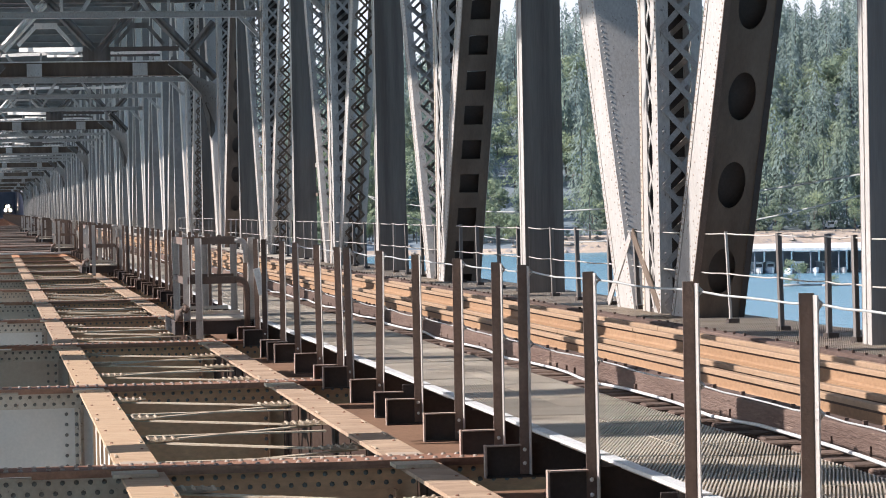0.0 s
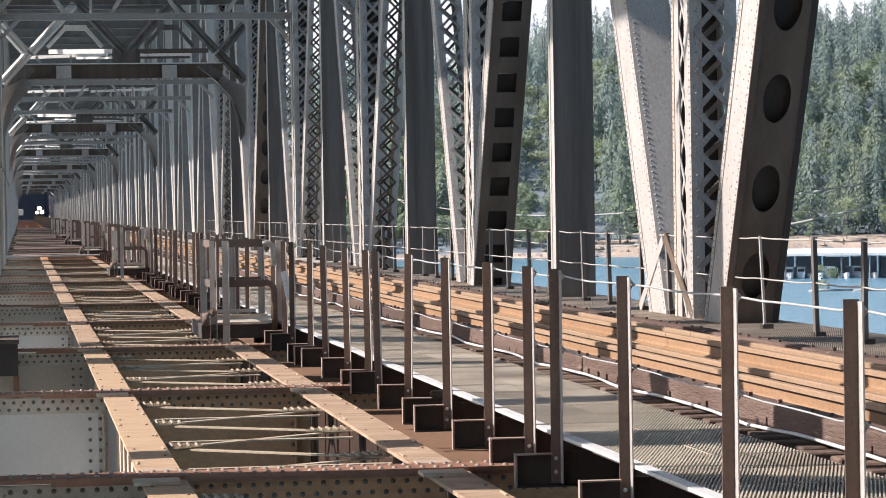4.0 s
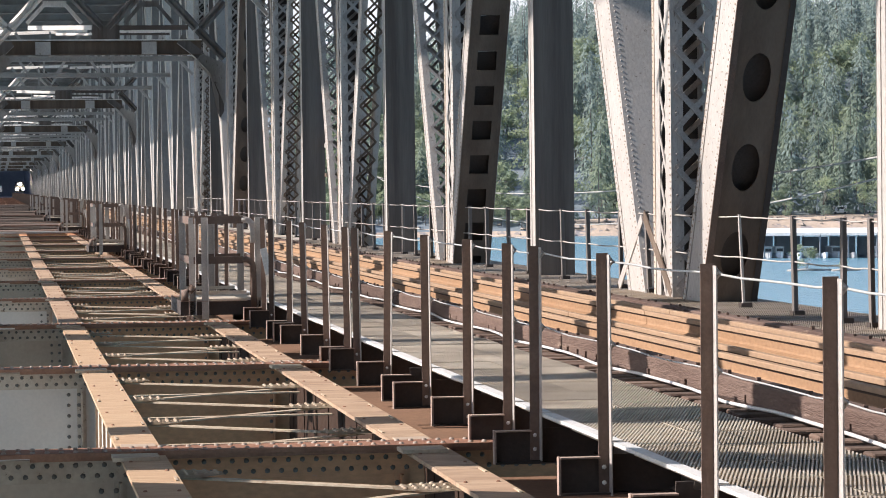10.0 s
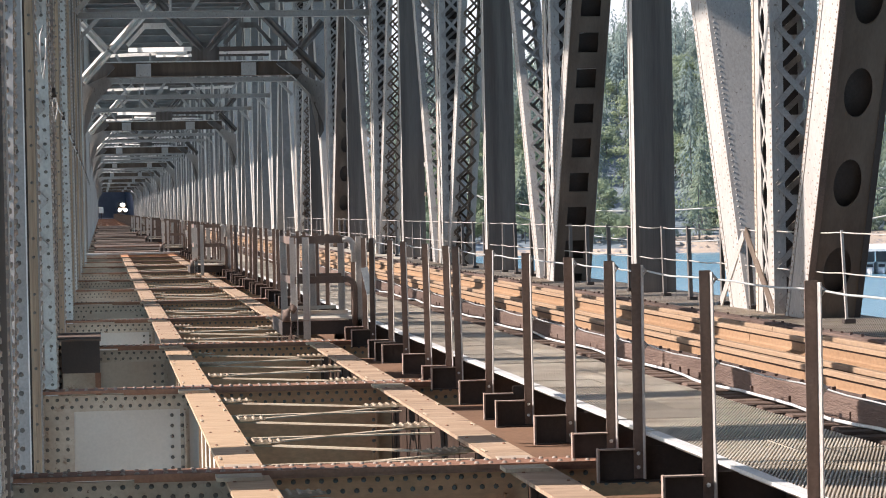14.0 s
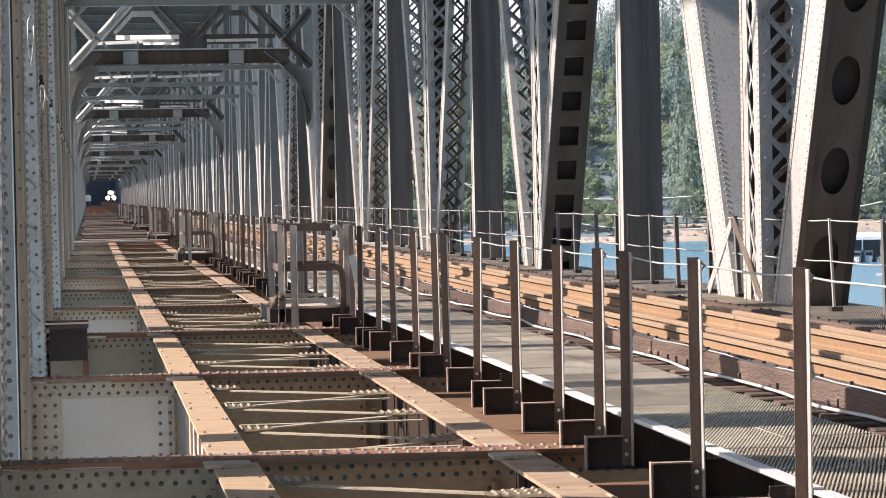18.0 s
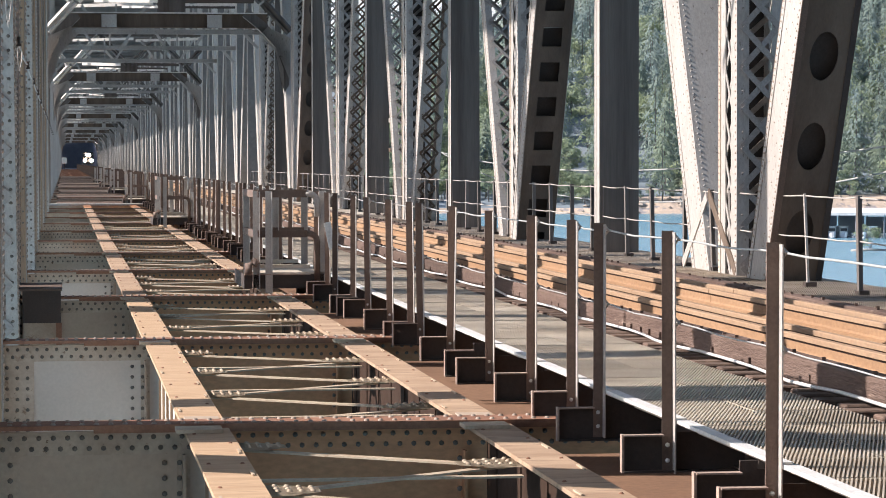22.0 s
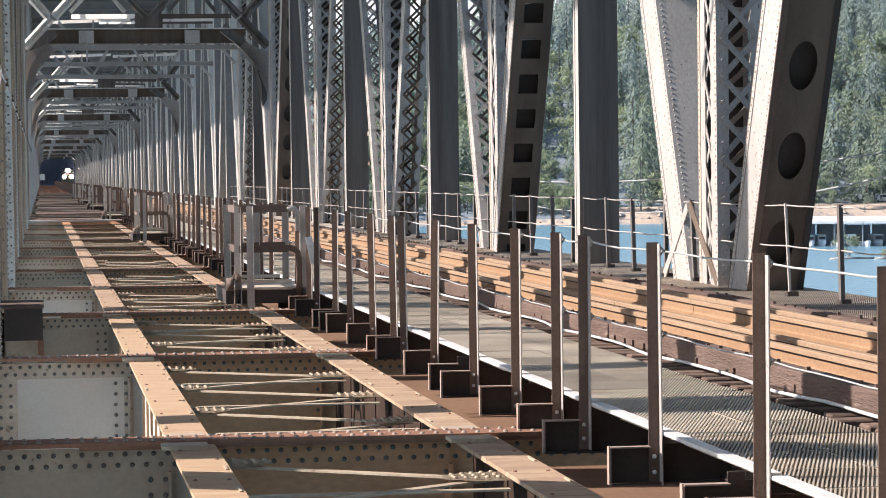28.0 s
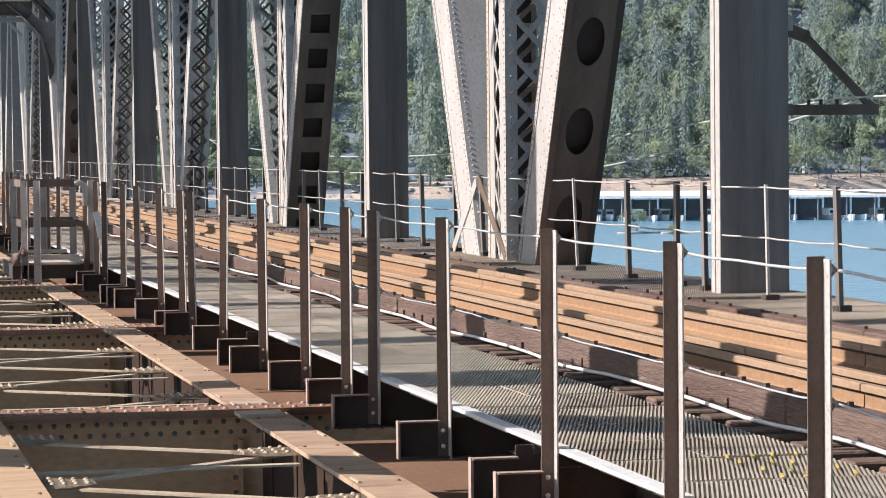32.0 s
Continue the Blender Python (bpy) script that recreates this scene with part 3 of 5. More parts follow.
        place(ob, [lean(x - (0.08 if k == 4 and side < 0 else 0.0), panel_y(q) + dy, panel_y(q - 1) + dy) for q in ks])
    # front lattice painted dark because it stands in shade
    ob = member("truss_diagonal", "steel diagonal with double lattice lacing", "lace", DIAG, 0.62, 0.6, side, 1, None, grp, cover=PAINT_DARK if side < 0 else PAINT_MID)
    place(ob, [lean(x, panel_y(q), panel_y(q - 1)) for q in (-2, 0, 6, 8, 12)])
    # diagonals that rise away from the eye
    ob = member("truss_diagonal", "solid plated steel diagonal studded with rivets", "solid", DIAG, 0.66, 0.95, side, 2, None, grp)
    place(ob, [lean(x, panel_y(q) - 0.25, panel_y(q + 1) - 0.25) for q in (2, 10, -2)])
    ob = member("truss_diagonal", "slim laced steel diagonal", "lace", DIAG, 0.6, 0.5, side, 1, None, grp)
    place(ob, [lean(x, panel_y(q), panel_y(q + 1)) for q in (-4, 0, 4, 6, 8)])
    # the rest: far off, and unseen behind the eye, added there to block light
    s = simple_member("truss_column", "grey steel truss column far along the bridge", POST_LEN, 0.66, 0.5, PAINT, grp, PAINT if side > 0 else None)
    place(s, [pose(x, panel_y(k), Z_LOW) for k in [*range(-11, -4, 2), *range(NEAR + 1, LAST + 1, 2)]])
    s = simple_member("truss_column", "deep grey steel truss column far along the bridge", POST_LEN, 0.6, 1.1, PAINT, grp, PAINT if side > 0 else None)
    place(s, [pose(x, panel_y(k), Z_LOW) for k in [*range(-12, -3, 2), *range(NEAR + 2, LAST + 1, 2)]])
    s = simple_member("truss_diagonal", "grey steel truss diagonal far along the bridge", DIAG, 0.5, 0.9, PAINT, grp, PAINT if side > 0 else None)
    place(s, [lean(x, panel_y(k + 1), panel_y(k)) for k in [*range(-11, -5, 2), *range(NEAR + 1, LAST, 2)]])
    # fronts of these are painted pale for the sun they catch
    s = simple_member("truss_diagonal", "grey steel truss diagonal far along, sunlit front put into its paint", DIAG, 0.5, 1.0, PAINT, grp, PAINT_PALE)
    place(s, [lean(x, panel_y(k), panel_y(k + 1)) for k in [*range(-12, -5, 2), *range(NEAR, LAST, 2)]])
    for nm, z, h in (("bottom_chord", Z_LOW, 0.8), ("top_chord", Z_HIGH, 0.8)):
        bm = bmesh.new()
        y = panel_y(-14)
        while y < panel_y(LAST):
            box(bm, -0.34, 0.34, y, y + PANEL - 0.01, -h / 2, h / 2)
            y += PANEL
        tagged(part(nm, bm, PAINT, None, "", pose(x, 0, z)), "heavy grey steel chord along the truss", "truss member", grp)


build_truss(XR, -1)
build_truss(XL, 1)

# beams 1 and 3 keep the light end web, the others the shaded copy
fb = floor_beam(2)
place(fb, [pose(0, panel_y(k), 0) for k in (1, 3)])
fb = floor_beam(2, WEB_DIM)
place(fb, [pose(0, panel_y(k), 0) for k in (-2, -1, 0, 2, *range(4, 8))])
# the beams behind the eye are unseen and added to block light
fb = floor_beam(0, WEB_DIM)
place(fb, [pose(0, panel_y(k), 0) for k in [*range(-12, -2), *range(8, LAST + 1)]])
for X in (1.02, 3.12):
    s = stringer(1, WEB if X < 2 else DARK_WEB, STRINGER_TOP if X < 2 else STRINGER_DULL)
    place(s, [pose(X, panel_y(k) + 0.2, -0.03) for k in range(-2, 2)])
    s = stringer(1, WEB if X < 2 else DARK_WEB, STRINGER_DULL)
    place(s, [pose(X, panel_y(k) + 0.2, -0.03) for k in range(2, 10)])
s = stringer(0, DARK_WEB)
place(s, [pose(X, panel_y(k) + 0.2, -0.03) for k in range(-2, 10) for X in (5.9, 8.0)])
bm = bmesh.new()
for X in (1.02, 3.12, 5.9, 8.0):
    box(bm, X - 0.165, X + 0.165, panel_y(10), panel_y(LAST), -0.06, -0.03)
    box(bm, X - 0.012, X + 0.012, panel_y(10), panel_y(LAST), -1.1, -0.06)
tagged(part("far_stringers", bm, WEB_STAINED), "long rusty stringers far along the bridge", "beam", "", "stuff")
lb = lateral_bracing(1)
place(lb, [pose(1.02, panel_y(k) + 0.2, -0.14) for k in range(-2, 9)])


# ---- overhead: sway frames, portals, road deck ----
X_IN0, X_IN1 = XL + 0.35, XR - 0.35


def channel(bm, x0, x1, z, h, w):
    extrude(bm, [(0, a, b) for a, b in i_loop(w, h, 0.02, 0.02, z + h)], (x0, 0, 0), (x1, 0, 0))


def brace(bm, a, b, wd=0.34):
    """A square brace set on edge from a to b, both (x, z)."""
    d = Vector((b[0] - a[0], 0, b[1] - a[1])).normalized()
    n = Vector((d.z, 0, -d.x))
    for s in (-1, 1):
        o = n * (s * wd * 0.29)
        bar(bm, (a[0] + o.x, 0, a[1] + o.z), (b[0] + o.x, 0, b[1] + o.z), wd * 0.4, wd * 0.4, n + Vector((0, 1, 0)))
    bar(bm, (a[0], 0.06, a[1]), (b[0], 0.06, b[1]), wd * 0.6, 0.02, n)


def sway_frame():
    g = group_at("sway_frame", Matrix(), "light grey steel strut with hangers and braces between the trusses", "bracing", "frames overhead")
    bm = bmesh.new()
    channel(bm, X_IN0, X_IN1, 8.28, 0.24, 0.3)
    part("strut", bm, PAINT, g)
    for x in (2.6, 6.4):
        bm = bmesh.new()
        box(bm, x - 0.05, x + 0.05, -0.05, 0.05, 8.5, 9.75)
        part("hanger", bm, PAINT, g)
    for xa, za, xb, zb in ((0.9, 9.7, 1.7, 8.5), (3.3, 8.5, 4.1, 9.7), (4.9, 9.7, 5.7, 8.5), (7.4, 8.5, 8.2, 9.7), (-0.6, 7.6, 0.1, 8.35), (9.6, 7.6, 8.9, 8.35)):
        bm = bmesh.new()
        bar(bm, (xa, 0, za), (xb, 0, zb), 0.16, 0.14, (0, 1, 0))
        part("sway_brace", bm, PAINT, g)
    for xa, xb in ((0.9, 4.1), (4.9, 8.2)):
        bm = bmesh.new()
        bar(bm, (xa - 0.3, 1.6, 9.75), (xb + 0.3, -0.8, 9.75), 0.03, 0.16, (0.7, 0.7, 0))
        part("tie_bar", bm, PAINT_PALE, g)
    return g


def portal_frame():
    g = group_at("portal_frame", Matrix(), "heavy steel portal frame with curved knee braces and V bracing", "bracing", "frames overhead")
    low = 7.7
    bm = bmesh.new()
    channel(bm, X_IN0 + 1.0, X_IN1 - 1.0, low, 0.6, 0.5)
    part("bottom_chord", bm, PAINT_DARK, g)
    bm = bmesh.new()
    channel(bm, X_IN0, X_IN1, 10.85, 0.5, 0.4)
    part("top_chord", bm, COLUMN_GREY, g)
    bm = bmesh.new()
    # pale cap edge: its sunlit line is put into the paint
    box(bm, X_IN0 + 1.0, X_IN1 - 1.0, -0.29, -0.1, low + 0.6, low + 0.65)
    part("cap_plate", bm, PAINT_PALE, g)
    # lit bars are painted pale and shaded ones black
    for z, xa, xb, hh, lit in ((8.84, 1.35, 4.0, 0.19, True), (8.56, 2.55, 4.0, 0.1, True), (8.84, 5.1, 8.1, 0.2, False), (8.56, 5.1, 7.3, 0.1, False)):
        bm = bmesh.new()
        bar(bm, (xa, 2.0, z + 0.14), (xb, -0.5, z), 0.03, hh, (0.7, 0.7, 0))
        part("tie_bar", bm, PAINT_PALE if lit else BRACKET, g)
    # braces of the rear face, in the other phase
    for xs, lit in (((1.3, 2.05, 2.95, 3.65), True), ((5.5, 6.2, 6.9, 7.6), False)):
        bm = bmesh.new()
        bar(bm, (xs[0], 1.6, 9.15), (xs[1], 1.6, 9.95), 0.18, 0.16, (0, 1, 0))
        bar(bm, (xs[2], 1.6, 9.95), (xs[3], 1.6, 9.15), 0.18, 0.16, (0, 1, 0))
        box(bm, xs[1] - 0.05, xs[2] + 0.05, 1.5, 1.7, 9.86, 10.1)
        # again pale paint for lit, grey for shaded
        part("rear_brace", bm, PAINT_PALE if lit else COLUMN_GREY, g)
    bm = bmesh.new()
    v = [bm.verts.new((4.6 + a, -0.06, low + b)) for a, b in ((-0.6, 0.66), (0.6, 0.66), (0.6, 1.2), (0.35, 1.45), (-0.35, 1.45), (-0.6, 1.2))]
    bm.faces.new(v)
    bmesh.ops.solidify(bm, geom=bm.faces[:], thickness=0.025)
    part("gusset_plate", bm, COLUMN_GREY, g)
    for xc in (0.47, 4.6, 8.6):
        for s in (-1, 1):
            bm = bmesh.new()
            xe = max(X_IN0, min(X_IN1, xc + s * 2.0))
            brace(bm, (xc + s * 0.12, low + 1.15), (xe, low + 1.15 + abs(xe - xc) * 1.03))
            # sunlit left brace painted pale, the others in a shade tone
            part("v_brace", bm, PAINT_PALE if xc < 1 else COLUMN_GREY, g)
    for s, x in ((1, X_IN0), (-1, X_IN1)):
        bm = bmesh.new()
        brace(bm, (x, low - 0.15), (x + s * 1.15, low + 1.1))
        # light and shade of the two corners put into their paint
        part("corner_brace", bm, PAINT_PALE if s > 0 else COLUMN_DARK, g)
        bm = bmesh.new()
        inset = ((0.0, 4.9), (0.03, 6.0), (0.32, 6.9), (0.85, 7.55), (1.4, 8.1)) if s > 0 else ((0.27, 4.9), (0.32, 6.0), (0.62, 6.85), (1.3, 7.6), (2.05, 8.2))
        pts = [(x + s * a, b) for a, b in inset]
        outer = [(p[0] - s * 0.22, p[1] + 0.36) for p in pts]
        loop = [(a, 0, b) for a, b in pts + outer[::-1]]
        extrude(bm, loop, (0, -0.02, 0), (0, 0.02, 0))
        part("knee_brace", bm, COLUMN_GREY, g)
        bm = bmesh.new()
        low_edge = pts + [(p[0] - s * 0.01, p[1] - 0.03) for p in pts[::-1]]
        extrude(bm, [(a, 0, b) for a, b in low_edge], (0, -0.25, 0), (0, 0.25, 0))
        part("knee_flange", bm, PAINT, g)
        bm = bmesh.new()
        v = [bm.verts.new(p) for p in ((x, -0.1, 5.4), (x + s * 0.45, -0.1, 6.5), (x + s * 1.3, -0.1, 7.4), (x + s * 1.0, -0.1, 7.75), (x, -0.1, 7.3))]
        bm.faces.new(v)
        bmesh.ops.solidify(bm, geom=bm.faces[:], thickness=0.03)
        part("corner_gusset", bm, PAINT, g)
    for x in (1.62, 6.12):
        bm = bmesh.new()
        box(bm, x, x + 0.64, -0.31, -0.26, low, low + 0.55)
        part("plate", bm, PAINT, g, "pale square plate on the chord")
    return g


PORTALS = (10, 18, 26, 35, 44, 53, 62, 71, 80)
sf = sway_frame()
place(sf, [pose(0, panel_y(k), 0.5 if k == 8 else 0) for k in range(-2, LAST, 2) if k not in (10, 18, 26, 44, 62, 80)])
sf = portal_frame()
place(sf, [pose(0, panel_y(k) + 1.0, 0) for k in PORTALS])

X_EDGE = -7.9                      # edge of the road deck on the sun's side
bm = bmesh.new()
for k in range(-30, LAST + 1):
    box(bm, X_EDGE, 17.0, panel_y(k), panel_y(k + 1) - 0.02, 17.35, 17.75)
    box(bm, X_EDGE, X_EDGE + 0.4, panel_y(k), panel_y(k + 1) - 0.02, 17.75, 18.6)
    box(bm, 16.6, 17.0, panel_y(k), panel_y(k + 1) - 0.02, 17.75, 18.6)
tagged(part("road_deck", bm, CONCRETE), "concrete road deck with parapets on top of the bridge", "bridge deck", "", "structure")
bm = bmesh.new()
for X in (-4.5, -1.0, 1.8, 4.5, 7.2, 10.0, 13.5):
    box(bm, X - 0.15, X + 0.15, panel_y(-6), panel_y(LAST), 16.75, 16.78)
    box(bm, X - 0.012, X + 0.012, panel_y(-6), panel_y(LAST), 16.78, 17.34)
tagged(part("road_stringers", bm, PAINT_MID), "grey steel stringers under the road deck", "beam", "", "structure")
bm = bmesh.new()
box(bm, X_EDGE + 0.6, 15.2, -0.2, 0.2, 15.6, 15.63)
box(bm, X_EDGE + 0.6, 15.2, -0.012, 0.012, 15.63, 16.72)
box(bm, X_EDGE + 0.6, 15.2, -0.2, 0.2, 16.72, 16.745)
cb = tagged(part("road_floor_beam", bm, PAINT_MID), "grey steel cross beam under the road deck", "beam", "cross beams under the road")
place(cb, [pose(0, panel_y(k), 0) for k in range(-5, LAST + 1)])


# ---- the track in use ----
def rail_profile(bm, x, y0, y1, z):
    half = [(0.07, 0), (0.07, 0.012), (0.018, 0.03), (0.009, 0.05), (0.009, 0.116), (0.009, 0.132), (0.038, 0.1405), (0.038, 0.178), (0.03, 0.186)]
    loop = half + [(-a, b) for a, b in half[::-1]]
    A_ = [bm.verts.new((x + a, y0, z + b)) for a, b in loop]
    B_ = [bm.verts.new((x + a, y1, z + b)) for a, b in loop]
    n = len(loop)
    for i in range(n):
        f = bm.faces.new((A_[i], A_[(i + 1) % n], B_[(i + 1) % n], B_[i]))
        # the strip below the head gets that painted shadow
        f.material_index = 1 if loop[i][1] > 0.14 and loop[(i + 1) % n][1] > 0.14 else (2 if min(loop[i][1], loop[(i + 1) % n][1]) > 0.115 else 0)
    bm.faces.new(A_[::-1])
    bm.faces.new(B_)


Z_TIE = 0.245
bm = bmesh.new()
rail_profile(bm, 0, 0, 11.88, 0)
rail_mesh = mesh_of("rail_length", bm, [RAIL, RAIL_HEAD, RAIL_SHADE])
for X, lab in ((6.2, "orange rusted running rail of the track"), (6.5, "orange rusted guard rail beside the running rail"), (7.4, "orange rusted guard rail beside the running rail"), (7.7, "orange rusted running rail of the track")):
    g = group_at("rail", pose(X, 0, Z_TIE + 0.02), lab, "rail", "rails of the track")
    for i in range(14):
        part("rail_length", rail_mesh, None, g, "", pose(0, -20 + i * 11.9 + (3 if X > 6.3 else 0), 0))
    bm = bmesh.new()
    rail_profile(bm, 0, -20 + 14 * 11.9 + (3 if X > 6.3 else 0), 1120, 0)
    part("rail_length", bm, [RAIL, RAIL_HEAD, RAIL_SHADE], g)

bm = bmesh.new()
box(bm, 5.26, 8.42, -0.11, 0.11, 0, 0.25)
bmesh.ops.bevel(bm, geom=bm.edges[:], offset=0.012, segments=1, affect="EDGES")
tie_mesh = mesh_of("tie", bm, TIMBER)
track = group_at("track_ties", Matrix(), "dark creosoted timber ties under the rusty rails", "railway track")
for i in range(240):
    part("tie", tie_mesh, None, track, "", pose(random.uniform(-0.09, 0.06), 6 + i * 0.42 + random.uniform(-0.03, 0.03), Z_TIE - 0.25 + random.uniform(-0.006, 0.006)))
bm = bmesh.new()
for i in range(240, 2550):
    box(bm, 5.28, 8.4, 6 + i * 0.42 - 0.11, 6 + i * 0.42 + 0.11, Z_TIE - 0.25, Z_TIE)
part("far_ties", bm, TIMBER, track)["kind"] = "stuff"


GUARD = material("split_guard_timber", (0.155, 0.108, 0.088), 0.92, 0, (0.085, 0.056, 0.046), 0.9, 1.3, 22, 0.9, (0.27, 0.20, 0.155), 0.62, (1, 0.3, 2.2), 0.25, spec=0.2)


def guard_timber(x, h):
    g = group_at("guard_timber", pose(x, 0, 0), "dark weathered guard timber bolted along the tie ends", "timber", "guard timbers of the track")
    for i in range(36):
        y = 4 + i * 5.6
        bm = bmesh.new()
        o = random.uniform(-0.012, 0.012)
        box(bm, -0.1 + o, 0.1 + o, y, y + 5.57, Z_TIE, Z_TIE + h + random.uniform(-0.006, 0.006))
        bmesh.ops.bevel(bm, geom=bm.edges[:], offset=0.012, segments=1, affect="EDGES")
        if i < 14:
            for j in range(13):
                c = y + 0.2 + j * 0.42 + random.uniform(-0.04, 0.04)
                if random.random() < 0.75:
                    box(bm, -0.015, 0.015, c - 0.015, c + 0.015, Z_TIE + h - 0.01, Z_TIE + h + 0.018 + random.uniform(0, 0.018))
                if random.random() < 0.3:
                    box(bm, -0.118, -0.09, c - 0.025, c + 0.025, Z_TIE + 0.03, Z_TIE + 0.09)
        part("timber", bm, GUARD, g)
    return g


guard_timber(5.6, 0.19)
guard_timber(8.3, 0.15)
bm = bmesh.new()
for X in (5.6, 8.3):
    box(bm, X - 0.1, X + 0.1, 4 + 36 * 5.6, 1100, Z_TIE, Z_TIE + 0.19)
tagged(part("far_guard_timbers", bm, TIMBER), "dark guard timbers far along the track", "timber", "", "stuff")
pts = [(5.46 + 0.02 * math.sin(i * 1.7), 5 + i * 0.6, 0.27 + 0.015 * math.sin(i * 0.9 + 1)) for i in range(160)]
bm = bmesh.new()
tube(bm, pts, 0.0145)
tagged(part("signal_cable", bm, EDGE), "white cable lying along the tie ends", "cable")

# ---- walkways ----
Z_GRATE = 0.27
YELLOW = material("worn_yellow_paint", (0.62, 0.46, 0.10), 0.7, 0, (0.45, 0.36, 0.16), 0.6, 6.0, 40, 0.1)
PAN = material("rusty_pan_plate", (0.22, 0.122, 0.07), 0.85, 0, (0.155, 0.083, 0.048), 0.7, 0.7, 20, 0.15, (0.25, 0.165, 0.105), 0.66)


GRATE_DULL = material("dull_brown_grating", (0.34, 0.285, 0.225), 0.7, 0.0, (0.22, 0.18, 0.14), 0.7, 1.4, 40, 0.1, (0.16, 0.12, 0.09), 0.66, per_object=0.2)


def grating_mesh(w, ln, mat):
    bm = bmesh.new()
    slant = 0.32
    for s, z in ((-1, -0.029), (1, -0.016)):
        c = -slant * ln
        while c < w + slant * ln:
            # the strand x = c + s * slant * y, kept inside the panel
            lo = max(0.0, min((0 - c) / (s * slant), (w - c) / (s * slant)))
            hi = min(ln, max((0 - c) / (s * slant), (w - c) / (s * slant)))
            if hi - lo > 0.02:
                bar(bm, (c + s * slant * lo, lo, z), (c + s * slant * hi, hi, z), 0.010, 0.026)
            c += 0.025
    for x in (0.0, w):
        box(bm, x - 0.004, x + 0.004, 0, ln, -0.05, -0.01)
    for y in (0.0, ln):
        box(bm, 0, w, y - 0.004, y + 0.004, -0.05, -0.008)
    return mesh_of("grating_panel", bm, mat)


gp = grating_mesh(0.617, 0.915, GALV)
walk_l = group_at("walkway_grating", Matrix(), "galvanised diamond mesh grating walkway beside the track", "walkway", "grating walkways")
for i in range(80):
    for x in (3.92, 4.543):
        part("grating_panel", gp, None, walk_l, "", pose(x, 9.0 + i * 0.95, Z_GRATE + random.uniform(-0.005, 0.005), random.uniform(-0.15, 0.15), random.uniform(-0.12, 0.12), 0))
gp2 = grating_mesh(2.2, 0.915, GRATE_DULL)
bm = bmesh.new()
for i in range(16):
    x, y = 4.58 + (i % 4) * 0.13 + random.uniform(-0.02, 0.02), 12.7 + (i // 4) * 0.3 + random.uniform(-0.05, 0.05)
    bar(bm, (x, y, Z_GRATE + 0.005), (x + 0.05, y + 0.16, Z_GRATE + 0.005), 0.014, 0.006)
part("paint_marks", bm, YELLOW, walk_l, "worn yellow paint marks")["kind"] = "stuff"
walk_r = group_at("walkway_grating", Matrix(), "galvanised diamond mesh grating walkway beside the lake-side truss", "walkway", "grating walkways")
for i in range(80):
    part("grating_panel", gp2, None, walk_r, "", pose(8.5, 9.0 + i * 0.95, Z_GRATE + random.uniform(-0.004, 0.004)))
bm = bmesh.new()
for X, W in ((3.92, 1.24), (8.5, 2.2)):
    box(bm, X, X + W, 85.0, panel_y(LAST), Z_GRATE - 0.03, Z_GRATE)
tagged(part("far_walkway", bm, GALV), "grey grating walkways far along the bridge", "walkway", "", "stuff")

POST_OFF = (0.05, 1.85, 4.05, 6.55, 8.85)
ODD_OFF = {-2: (-0.38, 1.53, 3.7, 6.0, 7.9), -1: (-0.38, 1.53, 3.75, 6.32, 8.6), 1: (0.1, 2.05, 4.4, 6.2, 8.65)}
post_ys = lambda k: [panel_y(k) + o for o in ODD_OFF.get(k, POST_OFF)]


bm = bmesh.new()
for k in range(-2, NEAR + 8):
    ys = post_ys(k) + post_ys(k + 1)[:1]
    for a, b in zip(ys, ys[1:]):
        box(bm, 3.84, 3.93, a + 0.06, b - 0.04, Z_GRATE - 0.01, Z_GRATE + 0.012)
tagged(part("walkway_edge_bar", bm, EDGE), "whitish flat bar along the walkway's edge", "edge bar", "", "structure")
bm = bmesh.new()
box(bm, 4.3, 4.315, 6, panel_y(40), Z_GRATE - 0.30, Z_GRATE - 0.05)
box(bm, 4.22, 4.3, 6, panel_y(40), Z_GRATE - 0.30, Z_GRATE - 0.288)
tagged(part("walkway_edge_beam", bm, BRACKET), "black channel beam under the walkway's edge", "beam", "", "structure")


bm = bmesh.new()
for k in range(-2, 20):
    box(bm, 3.32, 5.3, panel_y(k) + 0.25, panel_y(k + 1) - 0.25, -0.28, -0.26)
tagged(part("walkway_pan_plate", bm, PAN), "rusty brown plates under the walkway", "plate", "", "structure")


def rail_post():
    g = group_at("handrail_post", Matrix(), "rusty steel angle post bolted to a black bracket", "post", "posts of the walkway handrail")
    bm = bmesh.new()
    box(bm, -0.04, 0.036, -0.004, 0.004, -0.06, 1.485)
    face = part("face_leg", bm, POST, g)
    # same angle as the face leg, painted pale for the sun on it
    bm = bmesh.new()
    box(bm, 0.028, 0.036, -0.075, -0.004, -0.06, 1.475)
    part("side_leg", bm, POST_GALV, g, "pale side leg with sunlight put into its colour")
    for z in (0.02, 0.12):
        bm = bmesh.new()
        dome(bm, (-0.005, -0.004, z), (0, -1, 0), 0.016)
        part("bolt", bm, EDGE, face, "bright bolt head")
    for z in (0.9, 1.43):
        bm = bmesh.new()
        tube(bm, [(0.03, -0.05, z - 0.03), (0.06, -0.06, z), (0.03, -0.05, z + 0.03)], 0.012)
        part("cable_clamp", bm, POST_GALV, g)
    return g


